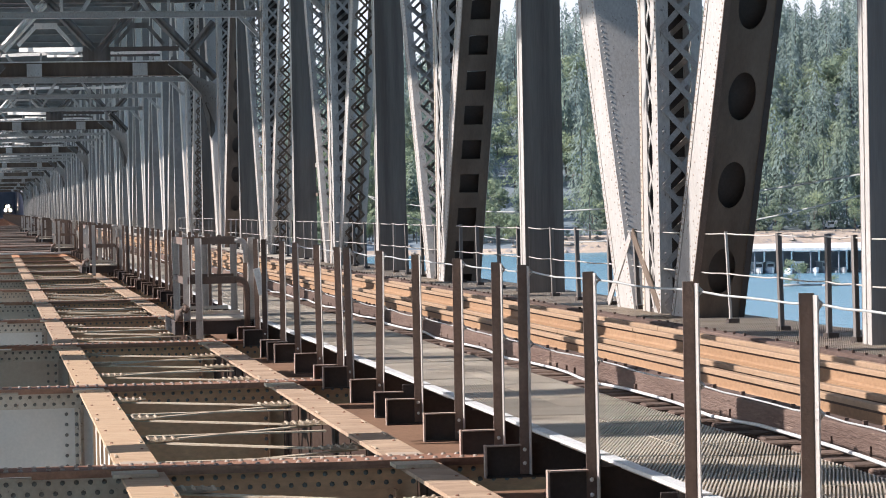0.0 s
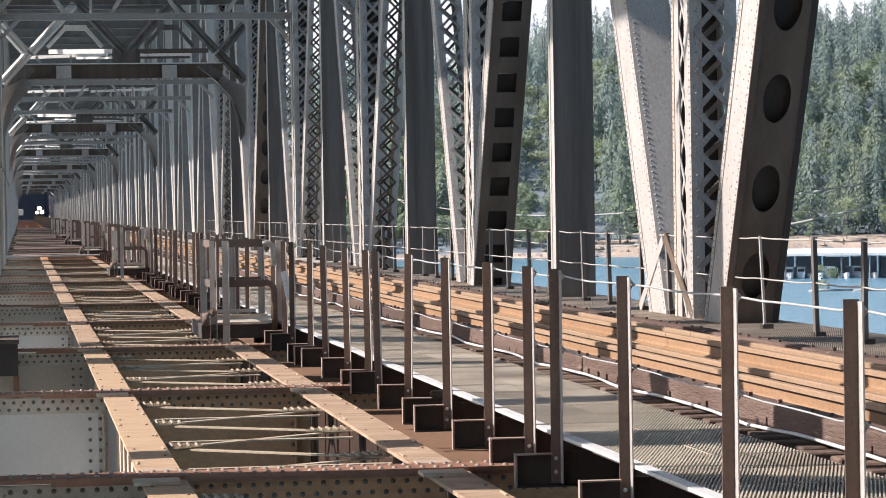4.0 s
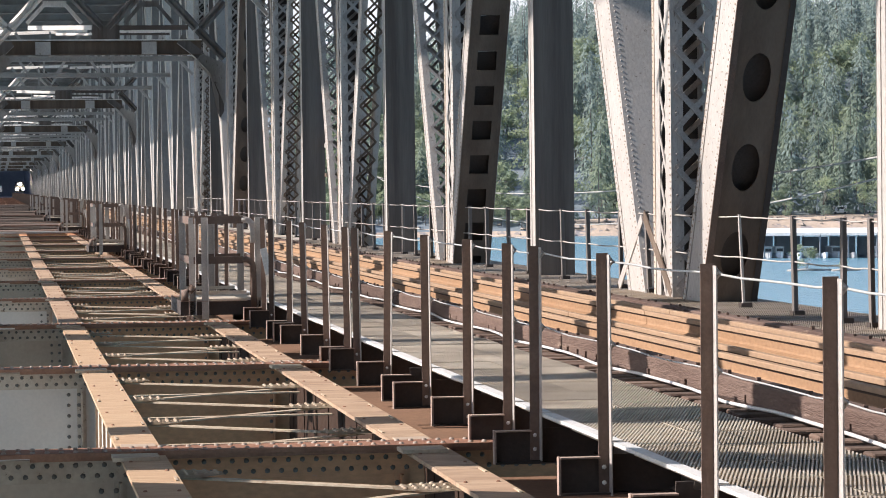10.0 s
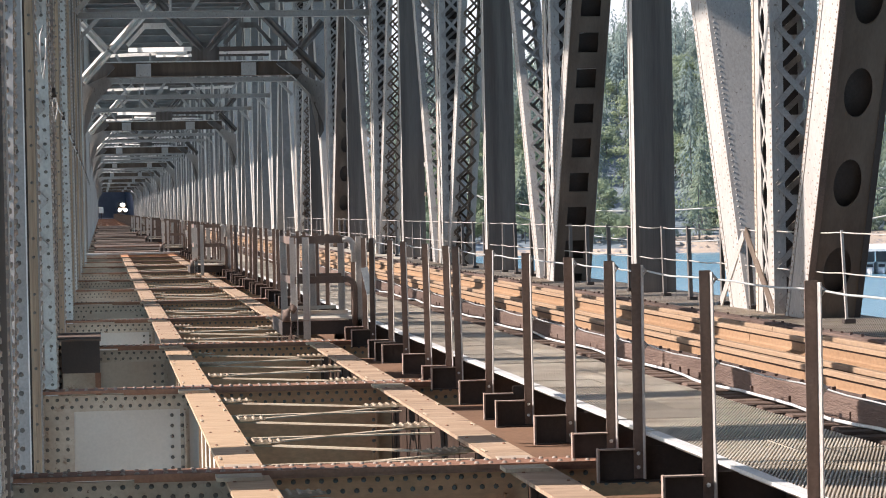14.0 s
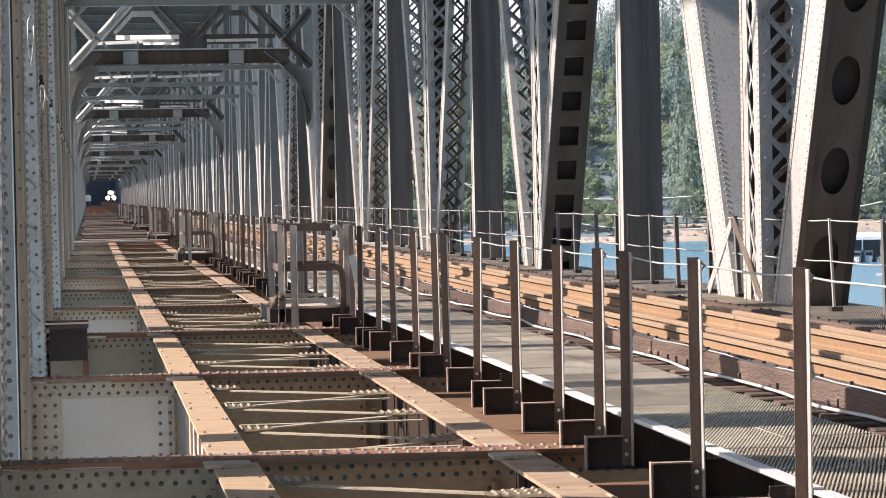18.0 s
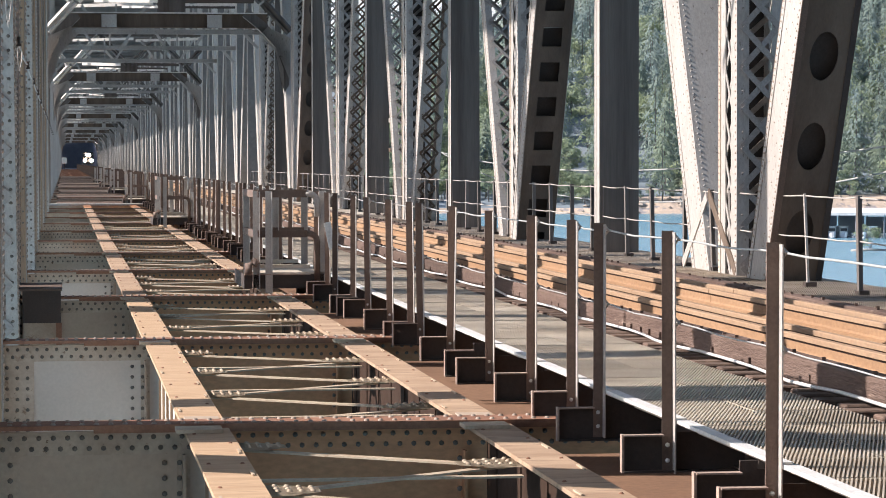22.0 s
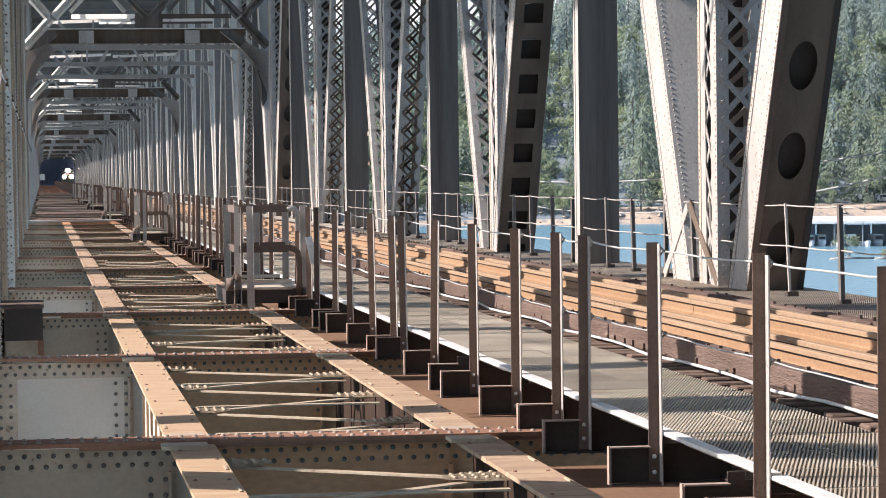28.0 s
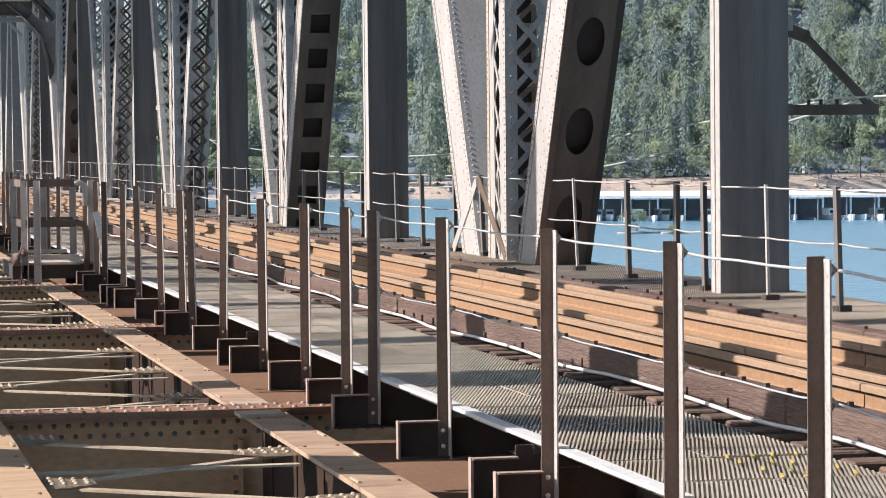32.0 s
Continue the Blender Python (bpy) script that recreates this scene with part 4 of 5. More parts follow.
def bracket():
    g = group_at("walkway_bracket", Matrix(), "black channel bracket with pale flange edges under the walkway", "bracket", "brackets of the walkway")
    bm = bmesh.new()
    extrude(bm, [(-0.33, 0, -0.06), (-0.07, 0, -0.06), (-0.07, 0, 0.0), (0.03, 0, 0.0), (0.03, 0, -0.05), (1.6, 0, -0.05), (1.6, 0, -0.29), (-0.33, 0, -0.29)], (0, 0, 0), (0, 0.012, 0))
    part("web", bm, BRACKET, g)
    for xa, xb, z0, z1, lip in ((-0.33, -0.07, -0.07, -0.06, 0.07), (-0.07, 0.03, -0.012, 0.0, 0.012), (-0.33, 1.6, -0.302, -0.29, 0.07)):
        bm = bmesh.new()
        box(bm, xa, xb, -lip, 0.0, z0, z1)
        part("flange", bm, BRACKET_EDGE if xb < 0 else BRACKET, g)
    bm = bmesh.new()
    box(bm, -0.34, -0.325, -0.05, 0.012, -0.302, -0.058)
    part("end_plate", bm, BRACKET_EDGE, g)
    return g


rp, br = rail_post(), bracket()
spots = [y for k in range(-2, 14) for y in post_ys(k) if y > 6.0]
ease = lambda y: 0.25 if y < 25 else 1.0
place(rp, [pose(3.8 + ease(y) * random.uniform(-0.012, 0.012), y, 0, random.uniform(-0.5, 0.5), ease(y) * random.uniform(-0.9, 0.9), 0) for y in spots])
place(br, [pose(3.83, y + 0.012, 0.25 + random.choice((0, 0, -0.03))) for y in spots] + [pose(3.77, y + 0.34, 0.265) for y in spots[4::5]])
bm = bmesh.new()
for k in range(14, LAST):
    for o in POST_OFF:
        box(bm, 3.76, 3.84, panel_y(k) + o - 0.04, panel_y(k) + o, 0, 1.48)
tagged(part("far_handrail_posts", bm, POST), "rusty handrail posts far along the bridge", "post", "", "stuff")


def sagging(xs, z, ys, sag):
    pts = []
    for a, b in zip(ys, ys[1:]):
        for i in range(5):
            s = i / 5
            pts.append((xs + 0.005 * math.sin(a * 3 + i), a + (b - a) * s, z - sag * 4 * s * (1 - s) + 0.004 * math.sin(a * 7 + i * 2)))
    return pts + [(xs, ys[-1], z)]


for z in (0.9, 1.43):
    bm = bmesh.new()
    tube(bm, sagging(3.865, z, spots, 0.012), 0.007 if z > 1 else 0.005)
    tagged(part("handrail_cable", bm, CABLE), "galvanised wire rope strung between the handrail posts", "cable", "handrail cables")


def lake_post(dark):
    g = group_at("lake_side_post", Matrix(), "dark steel angle post of the lake-side handrail" if dark else "slim pale steel post of the lake-side handrail", "post", "posts of the lake-side handrail")
    bm = bmesh.new()
    if dark:
        box(bm, -0.04, 0.04, -0.005, 0.005, Z_GRATE - 0.05, 1.5)
        box(bm, -0.04, -0.03, -0.09, -0.005, Z_GRATE - 0.05, 1.5)
    else:
        bar(bm, (0, 0, Z_GRATE - 0.05), (0, 0.01, 1.5), 0.03, 0.05)
    # dark posts hold their shade in the paint
    part("shaft", bm, COLUMN_GREY if dark else POST_GALV, g)
    bm = bmesh.new()
    box(bm, -0.05, 0.1, -0.07, 0.07, Z_GRATE - 0.02, Z_GRATE + 0.05)
    part("foot", bm, BRACKET, g)
    return g


LAKE_OFF = (-0.17, 0.9, 2.85, 5.2, 7.3)
lake_spots = [panel_y(k) + o for k in range(-1, 13) for o in LAKE_OFF]
for dark in (True, False):
    lp = lake_post(dark)
    place(lp, [pose(9.78, y, 0, random.uniform(-2.2, 1.2), random.uniform(-2.0, 0.5), 0) for y in lake_spots if (abs(y - 27.45) > 0.1 and not 33 < y < 38) == dark])
for z in (0.93, 1.47):
    bm = bmesh.new()
    tube(bm, sagging(9.75, z, lake_spots, 0.014), 0.011)
    tagged(part("handrail_cable", bm, POST_GALV), "galvanised wire rope along the lake-side handrail", "cable", "handrail cables")

def refuge():
    """A small railed platform that stands out from the walkway over the empty bay."""
    g = group_at("refuge_platform", Matrix(), "railed steel refuge platform projecting from the walkway", "platform", "refuge platforms of the walkway")
    bm = bmesh.new()
    extrude(bm, [(-1.18, 0, 0.06), (0.0, 0, 0.06), (0.0, 0, 0.27), (-1.18, 0, 0.27)], (0, 0, 0), (0, 0.02, 0))
    extrude(bm, [(-1.18, 0, 0.06), (-1.16, 0, 0.06), (-1.16, 0, 0.27), (-1.18, 0, 0.27)], (0, 0.02, 0), (0, 2.3, 0))
    part("fascia", bm, BRACKET, g, "black channel under the platform's edge")
    bm = bmesh.new()
    box(bm, -1.18, -0.2, -0.06, 0.0, 0.262, 0.274)
    box(bm, -1.06, -1.045, -0.06, 0.0, 0.06, 0.262)
    part("flange", bm, BRACKET_EDGE, g)
    bm = bmesh.new()
    box(bm, -1.0, 0.05, 0.0, 2.3, 0.275, 0.295)
    box(bm, -0.95, -0.2, 0.05, 0.15, 0.36, 0.41)
    box(bm, -0.95, -0.2, 2.1, 2.2, 0.36, 0.41)
    part("floor", bm, GALV, g, "pale grating floor of the platform")
    bm = bmesh.new()
    tube(bm, [(-1.12, -0.03, 0.27), (-1.12, -0.03, 0.42), (-1.04, -0.03, 0.47), (-0.98, -0.03, 0.42)], 0.06, 8)
    part("clamp", bm, POST, g)
    for x, y, z0, mt in ((-1.0, 0.0, 0.06, POST_GALV), (-0.82, -0.05, 0.0, POST_GALV), (-0.02, 0.0, 0.1, POST_GALV), (-1.0, 2.2, 0.1, POST_GALV), (-0.55, 2.2, 0.1, POST_GALV), (-0.1, 2.2, 0.1, POST_GALV)):
        bm = bmesh.new()
        box(bm, x - 0.05, x + 0.05, y, y + 0.01, z0, 1.5)
        box(bm, x + 0.04, x + 0.05, y - 0.08, y, z0, 1.49)
        part("post", bm, mt, g)
    for z, low in ((1.46, 1.12), (0.87, 0.16)):
        bm = bmesh.new()
        box(bm, -0.98, -0.25, -0.03, 0.03, z - 0.055, z + 0.05)
        box(bm, -1.04, -0.99, 0.02, 2.25, z - 0.055, z + 0.05)
        box(bm, -0.98, -0.1, 2.18, 2.24, z - 0.05, z + 0.04)
        part("rail", bm, POST, g, "rusty brown rail")
        bm = bmesh.new()
        tube(bm, [(-0.27, 0.0, z), (-0.2, 0.0, z), (-0.15, 0.0, z - 0.02), (-0.115, 0.0, z - 0.06), (-0.1, 0.0, z - 0.13), (-0.1, 0.0, low)], 0.045, 8)
        part("bent_rail", bm, POST_GALV if z > 1 else POST, g)
    # white paint puts the sunlight on this plate into its colour
    bm = bmesh.new()
    bar(bm, (-0.02, -0.72, 1.05), (0.06, -0.72, 0.66), 0.1, 0.012, (1, 0, 0))
    part("leaning_plate", bm, EDGE, g, "plate leaning on the post, painted white for the sun on it")
    return g


xb = group_at("handrail_brace", Matrix(), "crossed flat steel braces of the lake-side handrail", "brace")
for ya, za, yb, zb in ((40.3, 1.45, 38.6, 0.3), (40.4, 1.4, 42.0, 0.3)):
    bm = bmesh.new()
    bar(bm, (9.70, ya, za), (9.70, yb, zb), 0.02, 0.16, (1, 0, 0))
    part("flat_bar", bm, PAINT_DARK if yb < ya else POST_GALV, xb)


rf = refuge()
place(rf, [pose(3.8, 40.0 + 41.5 * i, 0) for i in range(6)])
cover = group_at("beam_cover_box", Matrix(), "dark steel cover box on a floor beam's end", "box")
bm = bmesh.new()
box(bm, -0.78, -0.04, 38.9, 41.0, 0.1, 0.13)
part("lid", bm, POST, cover)
# black upper part stands for the shadow under the lid
bm = bmesh.new()
box(bm, -0.6, -0.06, 39.0, 39.7, -0.36, 0.1)
part("hood", bm, BRACKET, cover, "upper part of the box, painted black for its shadow")
bm = bmesh.new()
box(bm, -0.59, -0.07, 39.02, 39.68, -1.45, -0.36)
part("casing", bm, WEB_EDGE, cover, "brownish grey lower casing")
bm = bmesh.new()
box(bm, -0.13, -0.05, 39.0, 39.03, -1.45, -0.36)
part("corner_angle", bm, RUST, cover)
bm = bmesh.new()
box(bm, -0.8, 3.8, 121.6, 122.7, 0.02, 0.1)
tagged(part("cross_plank", bm, CONCRETE), "pale grey walkway plank across the empty bay", "plank")


def crossarm():
    g = group_at("wire_crossarm", Matrix(), "steel crossarm with brace and insulators outside the truss column", "bracket")
    y = panel_y(1)
    bm = bmesh.new()
    bar(bm, (10.55, y, 2.32), (11.95, y, 2.32), 0.1, 0.12, (0, 1, 0))
    box(bm, 10.38, 10.6, y - 0.85, y + 0.05, 2.265, 2.375)
    part("arm", bm, PAINT_DARK, g)
    bm = bmesh.new()
    bar(bm, (10.55, y, 3.36), (11.09, y, 3.16), 0.07, 0.14, (0, 1, 0))
    bar(bm, (11.05, y, 3.18), (11.9, y, 2.33), 0.07, 0.085, (0, 1, 0))
    part("brace", bm, PAINT_DARK, g)
    bm = bmesh.new()
    box(bm, 10.38, 10.6, y - 0.85, y + 0.05, 3.2, 3.34)
    part("brace_plate", bm, PAINT_MID, g)
    for x in (11.1, 11.25, 11.45, 11.8):
        bm = bmesh.new()
        tube(bm, [(x, y, 2.3), (x, y, 2.38), (x, y, 2.44)], 0.022)
        part("insulator", bm, BRACKET, g)
    return g


arm = crossarm()
for k in (-8, -2, 6):
    copy_thing(arm, pose(0, PANEL * k, 0))

# boards laid over the empty bay far along the bridge, and a relay cabinet
PLANK = material("grey_brown_planks", (0.11, 0.088, 0.072), 0.9, 0, (0.07, 0.055, 0.045), 0.8, 1.2, 20, 0.2, (0.17, 0.14, 0.115), 0.66, (0.4, 2, 1), 0.4, spec=0.2)
floor_boards = group_at("board_deck", Matrix(), "weathered brown boards laid across the empty bay far along", "deck")
for i in range(46):
    bm = bmesh.new()
    y = panel_y(11) + i * 5.3
    box(bm, -0.4 + random.uniform(-0.2, 0.2), 3.5 + random.uniform(-0.3, 0.2), y, y + random.uniform(2.6, 5.1), 0.0, 0.05 + random.uniform(0, 0.1))
    part("board", bm, PLANK if i % 3 else TIMBER, floor_boards)
cab = group_at("relay_cabinet", pose(0.1, 690, 0), "small white relay cabinet on a post far along the bridge", "cabinet")
bm = bmesh.new()
box(bm, -0.6, 0.6, -0.3, 0.3, 1.7, 3.2)
bmesh.ops.bevel(bm, geom=bm.edges[:], offset=0.05, segments=1, affect="EDGES")
part("housing", bm, EDGE, cab)
bm = bmesh.new()
box(bm, -0.1, 0.1, -0.1, 0.1, 0, 1.7)
part("stand", bm, POST, cab)
for x, z, sag in ((11.45, 2.45, 0.72), (11.8, 2.45, 1.38)):
    bm = bmesh.new()
    pts = []
    for i in range(41):
        s_ = i / 40
        pts.append((x, panel_y(1) + 57.6 * s_, z - 4 * sag * s_ * (1 - s_)))
    tube(bm, [(x, panel_y(-7), z), (x, panel_y(-1), z)] + pts, 0.014)
    part("line_wire", bm, CABLE, arm, "pale wire strung outside the truss")

# a signal line on small brackets along the inner face of the shaded truss
line = group_at("signal_line", Matrix(), "grey signal cable on small brackets along the shaded truss", "cable")
bm = bmesh.new()
pts = []
for k in range(2, 16):
    for i in range(6):
        s_ = i / 6
        pts.append((-0.64, panel_y(k) + PANEL * s_ + 0.3, 3.68 - 0.28 * s_ * (1 - s_)))
tube(bm, pts, 0.014)
part("cable", bm, CABLE, line)
for k in range(2, 16):
    bm = bmesh.new()
    box(bm, -0.70, -0.60, panel_y(k) + 0.27, panel_y(k) + 0.31, 3.6, 3.64)
    tube(bm, [(-0.64, panel_y(k) + 0.29, 3.64), (-0.64, panel_y(k) + 0.29, 3.74)], 0.03)
    part("bracket", bm, BRACKET, line)
for y, z, h in ((40.0, 3.66, 0.4), (32.0, 4.1, 0.6)):
    bm = bmesh.new()
    tube(bm, [(-0.62, y, z + 0.02), (-0.66, y - 0.15, z - 0.1), (-0.655, y - 0.2, z - h * 0.7), (-0.63, y - 0.05, z - h), (-0.60, y + 0.15, z - h * 0.55), (-0.60, y + 0.2, z - 0.12)], 0.009)
    part("loose_end", bm, POST_GALV, line, "loose loop of pale cable")


# ---- lake, shore and far end ----
Z_WATER = -13.5
water = bpy.data.materials.new("lake_water")
water.use_nodes = True
_n, _l = water.node_tree.nodes, water.node_tree.links
_p = _n["Principled BSDF"]
_p.inputs["Base Color"].default_value = (0.135, 0.29, 0.375, 1)
_p.inputs["Roughness"].default_value = 0.25
_g = _n.new("ShaderNodeNewGeometry")
_t = _n.new("ShaderNodeTexNoise")
_t.inputs["Scale"].default_value = 0.5
_t.inputs["Detail"].default_value = 6
_b = _n.new("ShaderNodeBump")
_b.inputs["Strength"].default_value = 0.5
_b.inputs["Distance"].default_value = 0.25
_l.new(_g.outputs["Position"], _t.inputs["Vector"])
_l.new(_t.outputs["Fac"], _b.inputs["Height"])
_l.new(_b.outputs["Normal"], _p.inputs["Normal"])
bm = bmesh.new()
for q in ((-2500, -1500, 4500, 4500),):
    bm.faces.new([bm.verts.new((a, b, Z_WATER)) for a, b in ((q[0], q[1]), (q[2], q[1]), (q[2], q[3]), (q[0], q[3]))])
tagged(part("lake", bm, water), "calm blue lake under the bridge", "water", "", "structure")

# the grey third colour paints shadowed patches onto the bank
SOIL = material("shore_soil", (0.56, 0.44, 0.33), 0.95, 0, (0.40, 0.32, 0.25), 0.8, 0.09, 0.6, 0.3, (0.27, 0.255, 0.25), 0.53)
# pale bluish ground: haze between the trees put into its colour
UNDERGROWTH = material("haze_tinted_floor", (0.18, 0.225, 0.26), 0.95, 0, (0.21, 0.245, 0.26), 0.7, 0.03, 0.4, 0.3)


def shore(x):
    return 800 + 0.05 * (x - 200) + 9 * math.sin(x * 0.021) + 5 * math.sin(x * 0.057 + 1)


def hill(x, y):
    d = y - shore(x)
    if d < 0:
        z = Z_WATER + 0.3 * d if d > -20 else Z_WATER - 6
    else:
        bank = 6 * (1 - math.exp(-d / 9))
        slope = 0.228 + 0.0003 * max(-120, min(x - 270, 260))
        rise = slope * max(0, min(d, 320) - 30) - 0.12 * max(0, min(d - 320, 500))
        ridge = noise.noise(Vector((x * 0.008, y * 0.008, 0.3))) * 11 * min(1, d / 150)
        z = Z_WATER + bank + rise + ridge
    if abs(x - 4.5) < 8:
        z = min(z, -3.0)
    return z


def hill_mesh():
    bm = bmesh.new()
    xs = sorted([-700 + 14 * i for i in range(150)] + [-3.6, -3.4, 12.4, 12.6])
    ys = [-22, -6, 0, 3, 7, 13, 20, 30, 42, 56, 72, 90] + [90 + 25 * i for i in range(1, 56)]
    rows = [[bm.verts.new((x, shore(x) + d, hill(x, shore(x) + d))) for x in xs] for d in ys]
    for a in range(len(ys) - 1):
        for b in range(len(xs) - 1):
            f = bm.faces.new((rows[a][b], rows[a][b + 1], rows[a + 1][b + 1], rows[a + 1][b]))
            f.material_index = 0 if ys[a] < 30 and (xs[b] > 166 or ys[a] < 3) else 1
            f.smooth = True
    return bm


tagged(part("hillside", hill_mesh(), [SOIL, UNDERGROWTH]), "forested hillside rising from a bare earth shore", "ground", "", "structure")

# tunnel at the bridge's far end
bm = bmesh.new()
Y_END = panel_y(LAST) + 4
for x0, x1, z0, z1 in ((-4.5, -1.6, -4, 14), (10.6, 13.5, -4, 14), (-1.6, 10.6, 10.4, 14)):
    box(bm, x0, x1, Y_END, Y_END + 1.5, z0, z1)
tagged(part("tunnel_portal", bm, CONCRETE), "concrete tunnel portal at the far end of the bridge", "tunnel", "", "structure")
# short roof and a made-up open cutting behind it let skylight in
bm = bmesh.new()
for x0, x1, z0, z1 in ((-2.2, -1.6, -4, 11.0), (10.6, 11.2, -4, 11.0), (-2.2, 11.2, 10.4, 11.0), (-2.2, 11.2, -4.2, -0.4)):
    box(bm, x0, x1, Y_END + 1.5, Y_END + 26 if z0 > 9 else 1180, z0, 16 if z0 == -4 else z1)
box(bm, -2.2, 11.2, 1180, 1181, -4.2, 30.0)
tagged(part("tunnel", bm, DARKNESS), "walls of the tunnel and of a made-up open cutting behind it", "tunnel", "", "structure")


# ---- forest ----
def leaf_material(name, base, second, light):
    m = bpy.data.materials.new(name)
    m.use_nodes = True
    N, Lk = m.node_tree.nodes, m.node_tree.links
    p = N["Principled BSDF"]
    geo = N.new("ShaderNodeNewGeometry")
    n = N.new("ShaderNodeTexNoise")
    n.inputs["Scale"].default_value = 0.11
    n.inputs["Detail"].default_value = 3
    Lk.new(geo.outputs["Position"], n.inputs["Vector"])
    r = N.new("ShaderNodeMapRange")
    r.inputs["From Min"].default_value, r.inputs["From Max"].default_value = 0.42, 0.58
    Lk.new(n.outputs["Fac"], r.inputs["Value"])
    mx = N.new("ShaderNodeMix")
    mx.data_type = "RGBA"
    mx.inputs[6].default_value, mx.inputs[7].default_value = (*base, 1), (*second, 1)
    Lk.new(r.outputs["Result"], mx.inputs[0])
    m2 = N.new("ShaderNodeMix")
    m2.data_type = "RGBA"
    m2.inputs[7].default_value = (*light, 1)
    Lk.new(mx.outputs[2], m2.inputs[6])
    pw = N.new("ShaderNodeMath")
    pw.operation = "POWER"
    pw.inputs[1].default_value = 3.0
    Lk.new(geo.outputs["Random Per Island"], pw.inputs[0])
    Lk.new(pw.outputs[0], m2.inputs[0])
    Lk.new(m2.outputs[2], p.inputs["Base Color"])
    p.inputs["Roughness"].default_value = 0.8
    p.inputs["Specular IOR Level"].default_value = 0.2
    # normals are flattened and bent towards sun, eye and sky, for haze-like low contrast
    half = N.new("ShaderNodeVectorMath")
    half.operation = "MULTIPLY_ADD"
    half.inputs[1].default_value, half.inputs[2].default_value = (0.35, 0.35, 0.35), (-0.25, -0.22, 0.32)
    Lk.new(geo.outputs["Normal"], half.inputs[0])
    unit = N.new("ShaderNodeVectorMath")
    unit.operation = "NORMALIZE"
    Lk.new(half.outputs["Vector"], unit.inputs[0])
    Lk.new(unit.outputs["Vector"], p.inputs["Normal"])
    tl = N.new("ShaderNodeBsdfTranslucent")
    Lk.new(m2.outputs[2], tl.inputs["Color"])
    ms = N.new("ShaderNodeMixShader")
    ms.inputs[0].default_value = 0.45
    Lk.new(p.outputs[0], ms.inputs[1])
    Lk.new(tl.outputs[0], ms.inputs[2])
    Lk.new(ms.outputs[0], N["Material Output"].inputs["Surface"])
    return m


# foliage colours are lifted towards haze, most of all the far pines
NEEDLES = leaf_material("conifer_needles", (0.185, 0.25, 0.235), (0.28, 0.34, 0.255), (0.28, 0.335, 0.245))
LEAVES = leaf_material("broad_leaves", (0.215, 0.285, 0.21), (0.325, 0.385, 0.235), (0.325, 0.375, 0.245))
HAZE_PINE = leaf_material("haze_pine_needles", (0.235, 0.31, 0.31), (0.31, 0.38, 0.325), (0.31, 0.375, 0.33))
# bark lightened for the same haze
BARK = material("bark", (0.19, 0.165, 0.15), 0.9, 0, (0.25, 0.22, 0.2), 0.6, 0.5, 6, 0.3)


class Soup:
    """Plain lists of corners and faces for one big mesh."""

    def __init__(self):
        self.v, self.f, self.m = [], [], []

    def add(self, pts, faces, mat):
        o = len(self.v)
        self.v += pts
        self.f += [tuple(i + o for i in q) for q in faces]
        self.m += [mat] * len(faces)

    def mesh(self, name, mats):
        me = bpy.data.meshes.new(name)
        me.from_pydata(self.v, [], self.f)
        me.polygons.foreach_set("material_index", self.m)
        for m in mats:
            me.materials.append(m)
        me.update()
        return me


def conifer(soup, x, y, z, h, rnd, width=0.19, bare=0.12, clumps=300):
    """A tapered trunk in a ragged cone of needle clumps, set on drooping tiers with gaps."""
    r = h * 0.013
    soup.add([(x - r, y - r, z - 1), (x + r, y - r, z - 1), (x, y + r, z - 1), (x, y, z + h)], [(0, 1, 3), (1, 2, 3), (2, 0, 3)], 1)
    tiers = h / rnd.uniform(1.5, 2.4)
    lobes = [rnd.uniform(0.7, 1.15) for _ in range(7)]
    size = 0.42 + h * 0.016
    skew = rnd.uniform(0.7, 1.0)
    for i in range(clumps):
        s = 1 - math.sqrt(rnd.random())
        f = s * tiers
        k = int(f)
        f -= k
        a = rnd.uniform(0, 6.283)
        lobe = lobes[(int(a * 1.2) + k * 3) % 7]
        q = (h * width * (1 - s) ** skew + 0.25) * (1.2 - 0.6 * f) * lobe * rnd.uniform(0.5, 1.0) ** 0.6
        zz = z + h * (bare + (1 - bare) * s)
        c, d = math.cos(a), math.sin(a)
        # a ragged shingle of needles that faces outwards and up
        lift = rnd.uniform(0.35, 0.95)
        nx, ny, nz = c * math.cos(lift), d * math.cos(lift), math.sin(lift)
        ux, uy, uz = -c * math.sin(lift), -d * math.sin(lift), math.cos(lift)
        p, r_ = size * rnd.uniform(0.45, 0.9), size * rnd.uniform(0.2, 0.45)
        cx, cy = x + c * q, y + d * q
        t1, t2 = rnd.uniform(-0.5, 0.5), rnd.uniform(-0.4, 0.4)
        soup.add([(cx + ux * p, cy + uy * p, zz + uz * p), (cx - d * r_ + nx * 0.1, cy + c * r_ + ny * 0.1, zz + t1 * p), (cx - ux * p * 1.3 + nx * 0.25 + d * t2, cy - uy * p * 1.3 + ny * 0.25 - c * t2, zz - uz * p * 1.3), (cx + d * r_ + nx * 0.1, cy - c * r_ + ny * 0.1, zz - t1 * p)], [(0, 1, 2, 3)], 0)


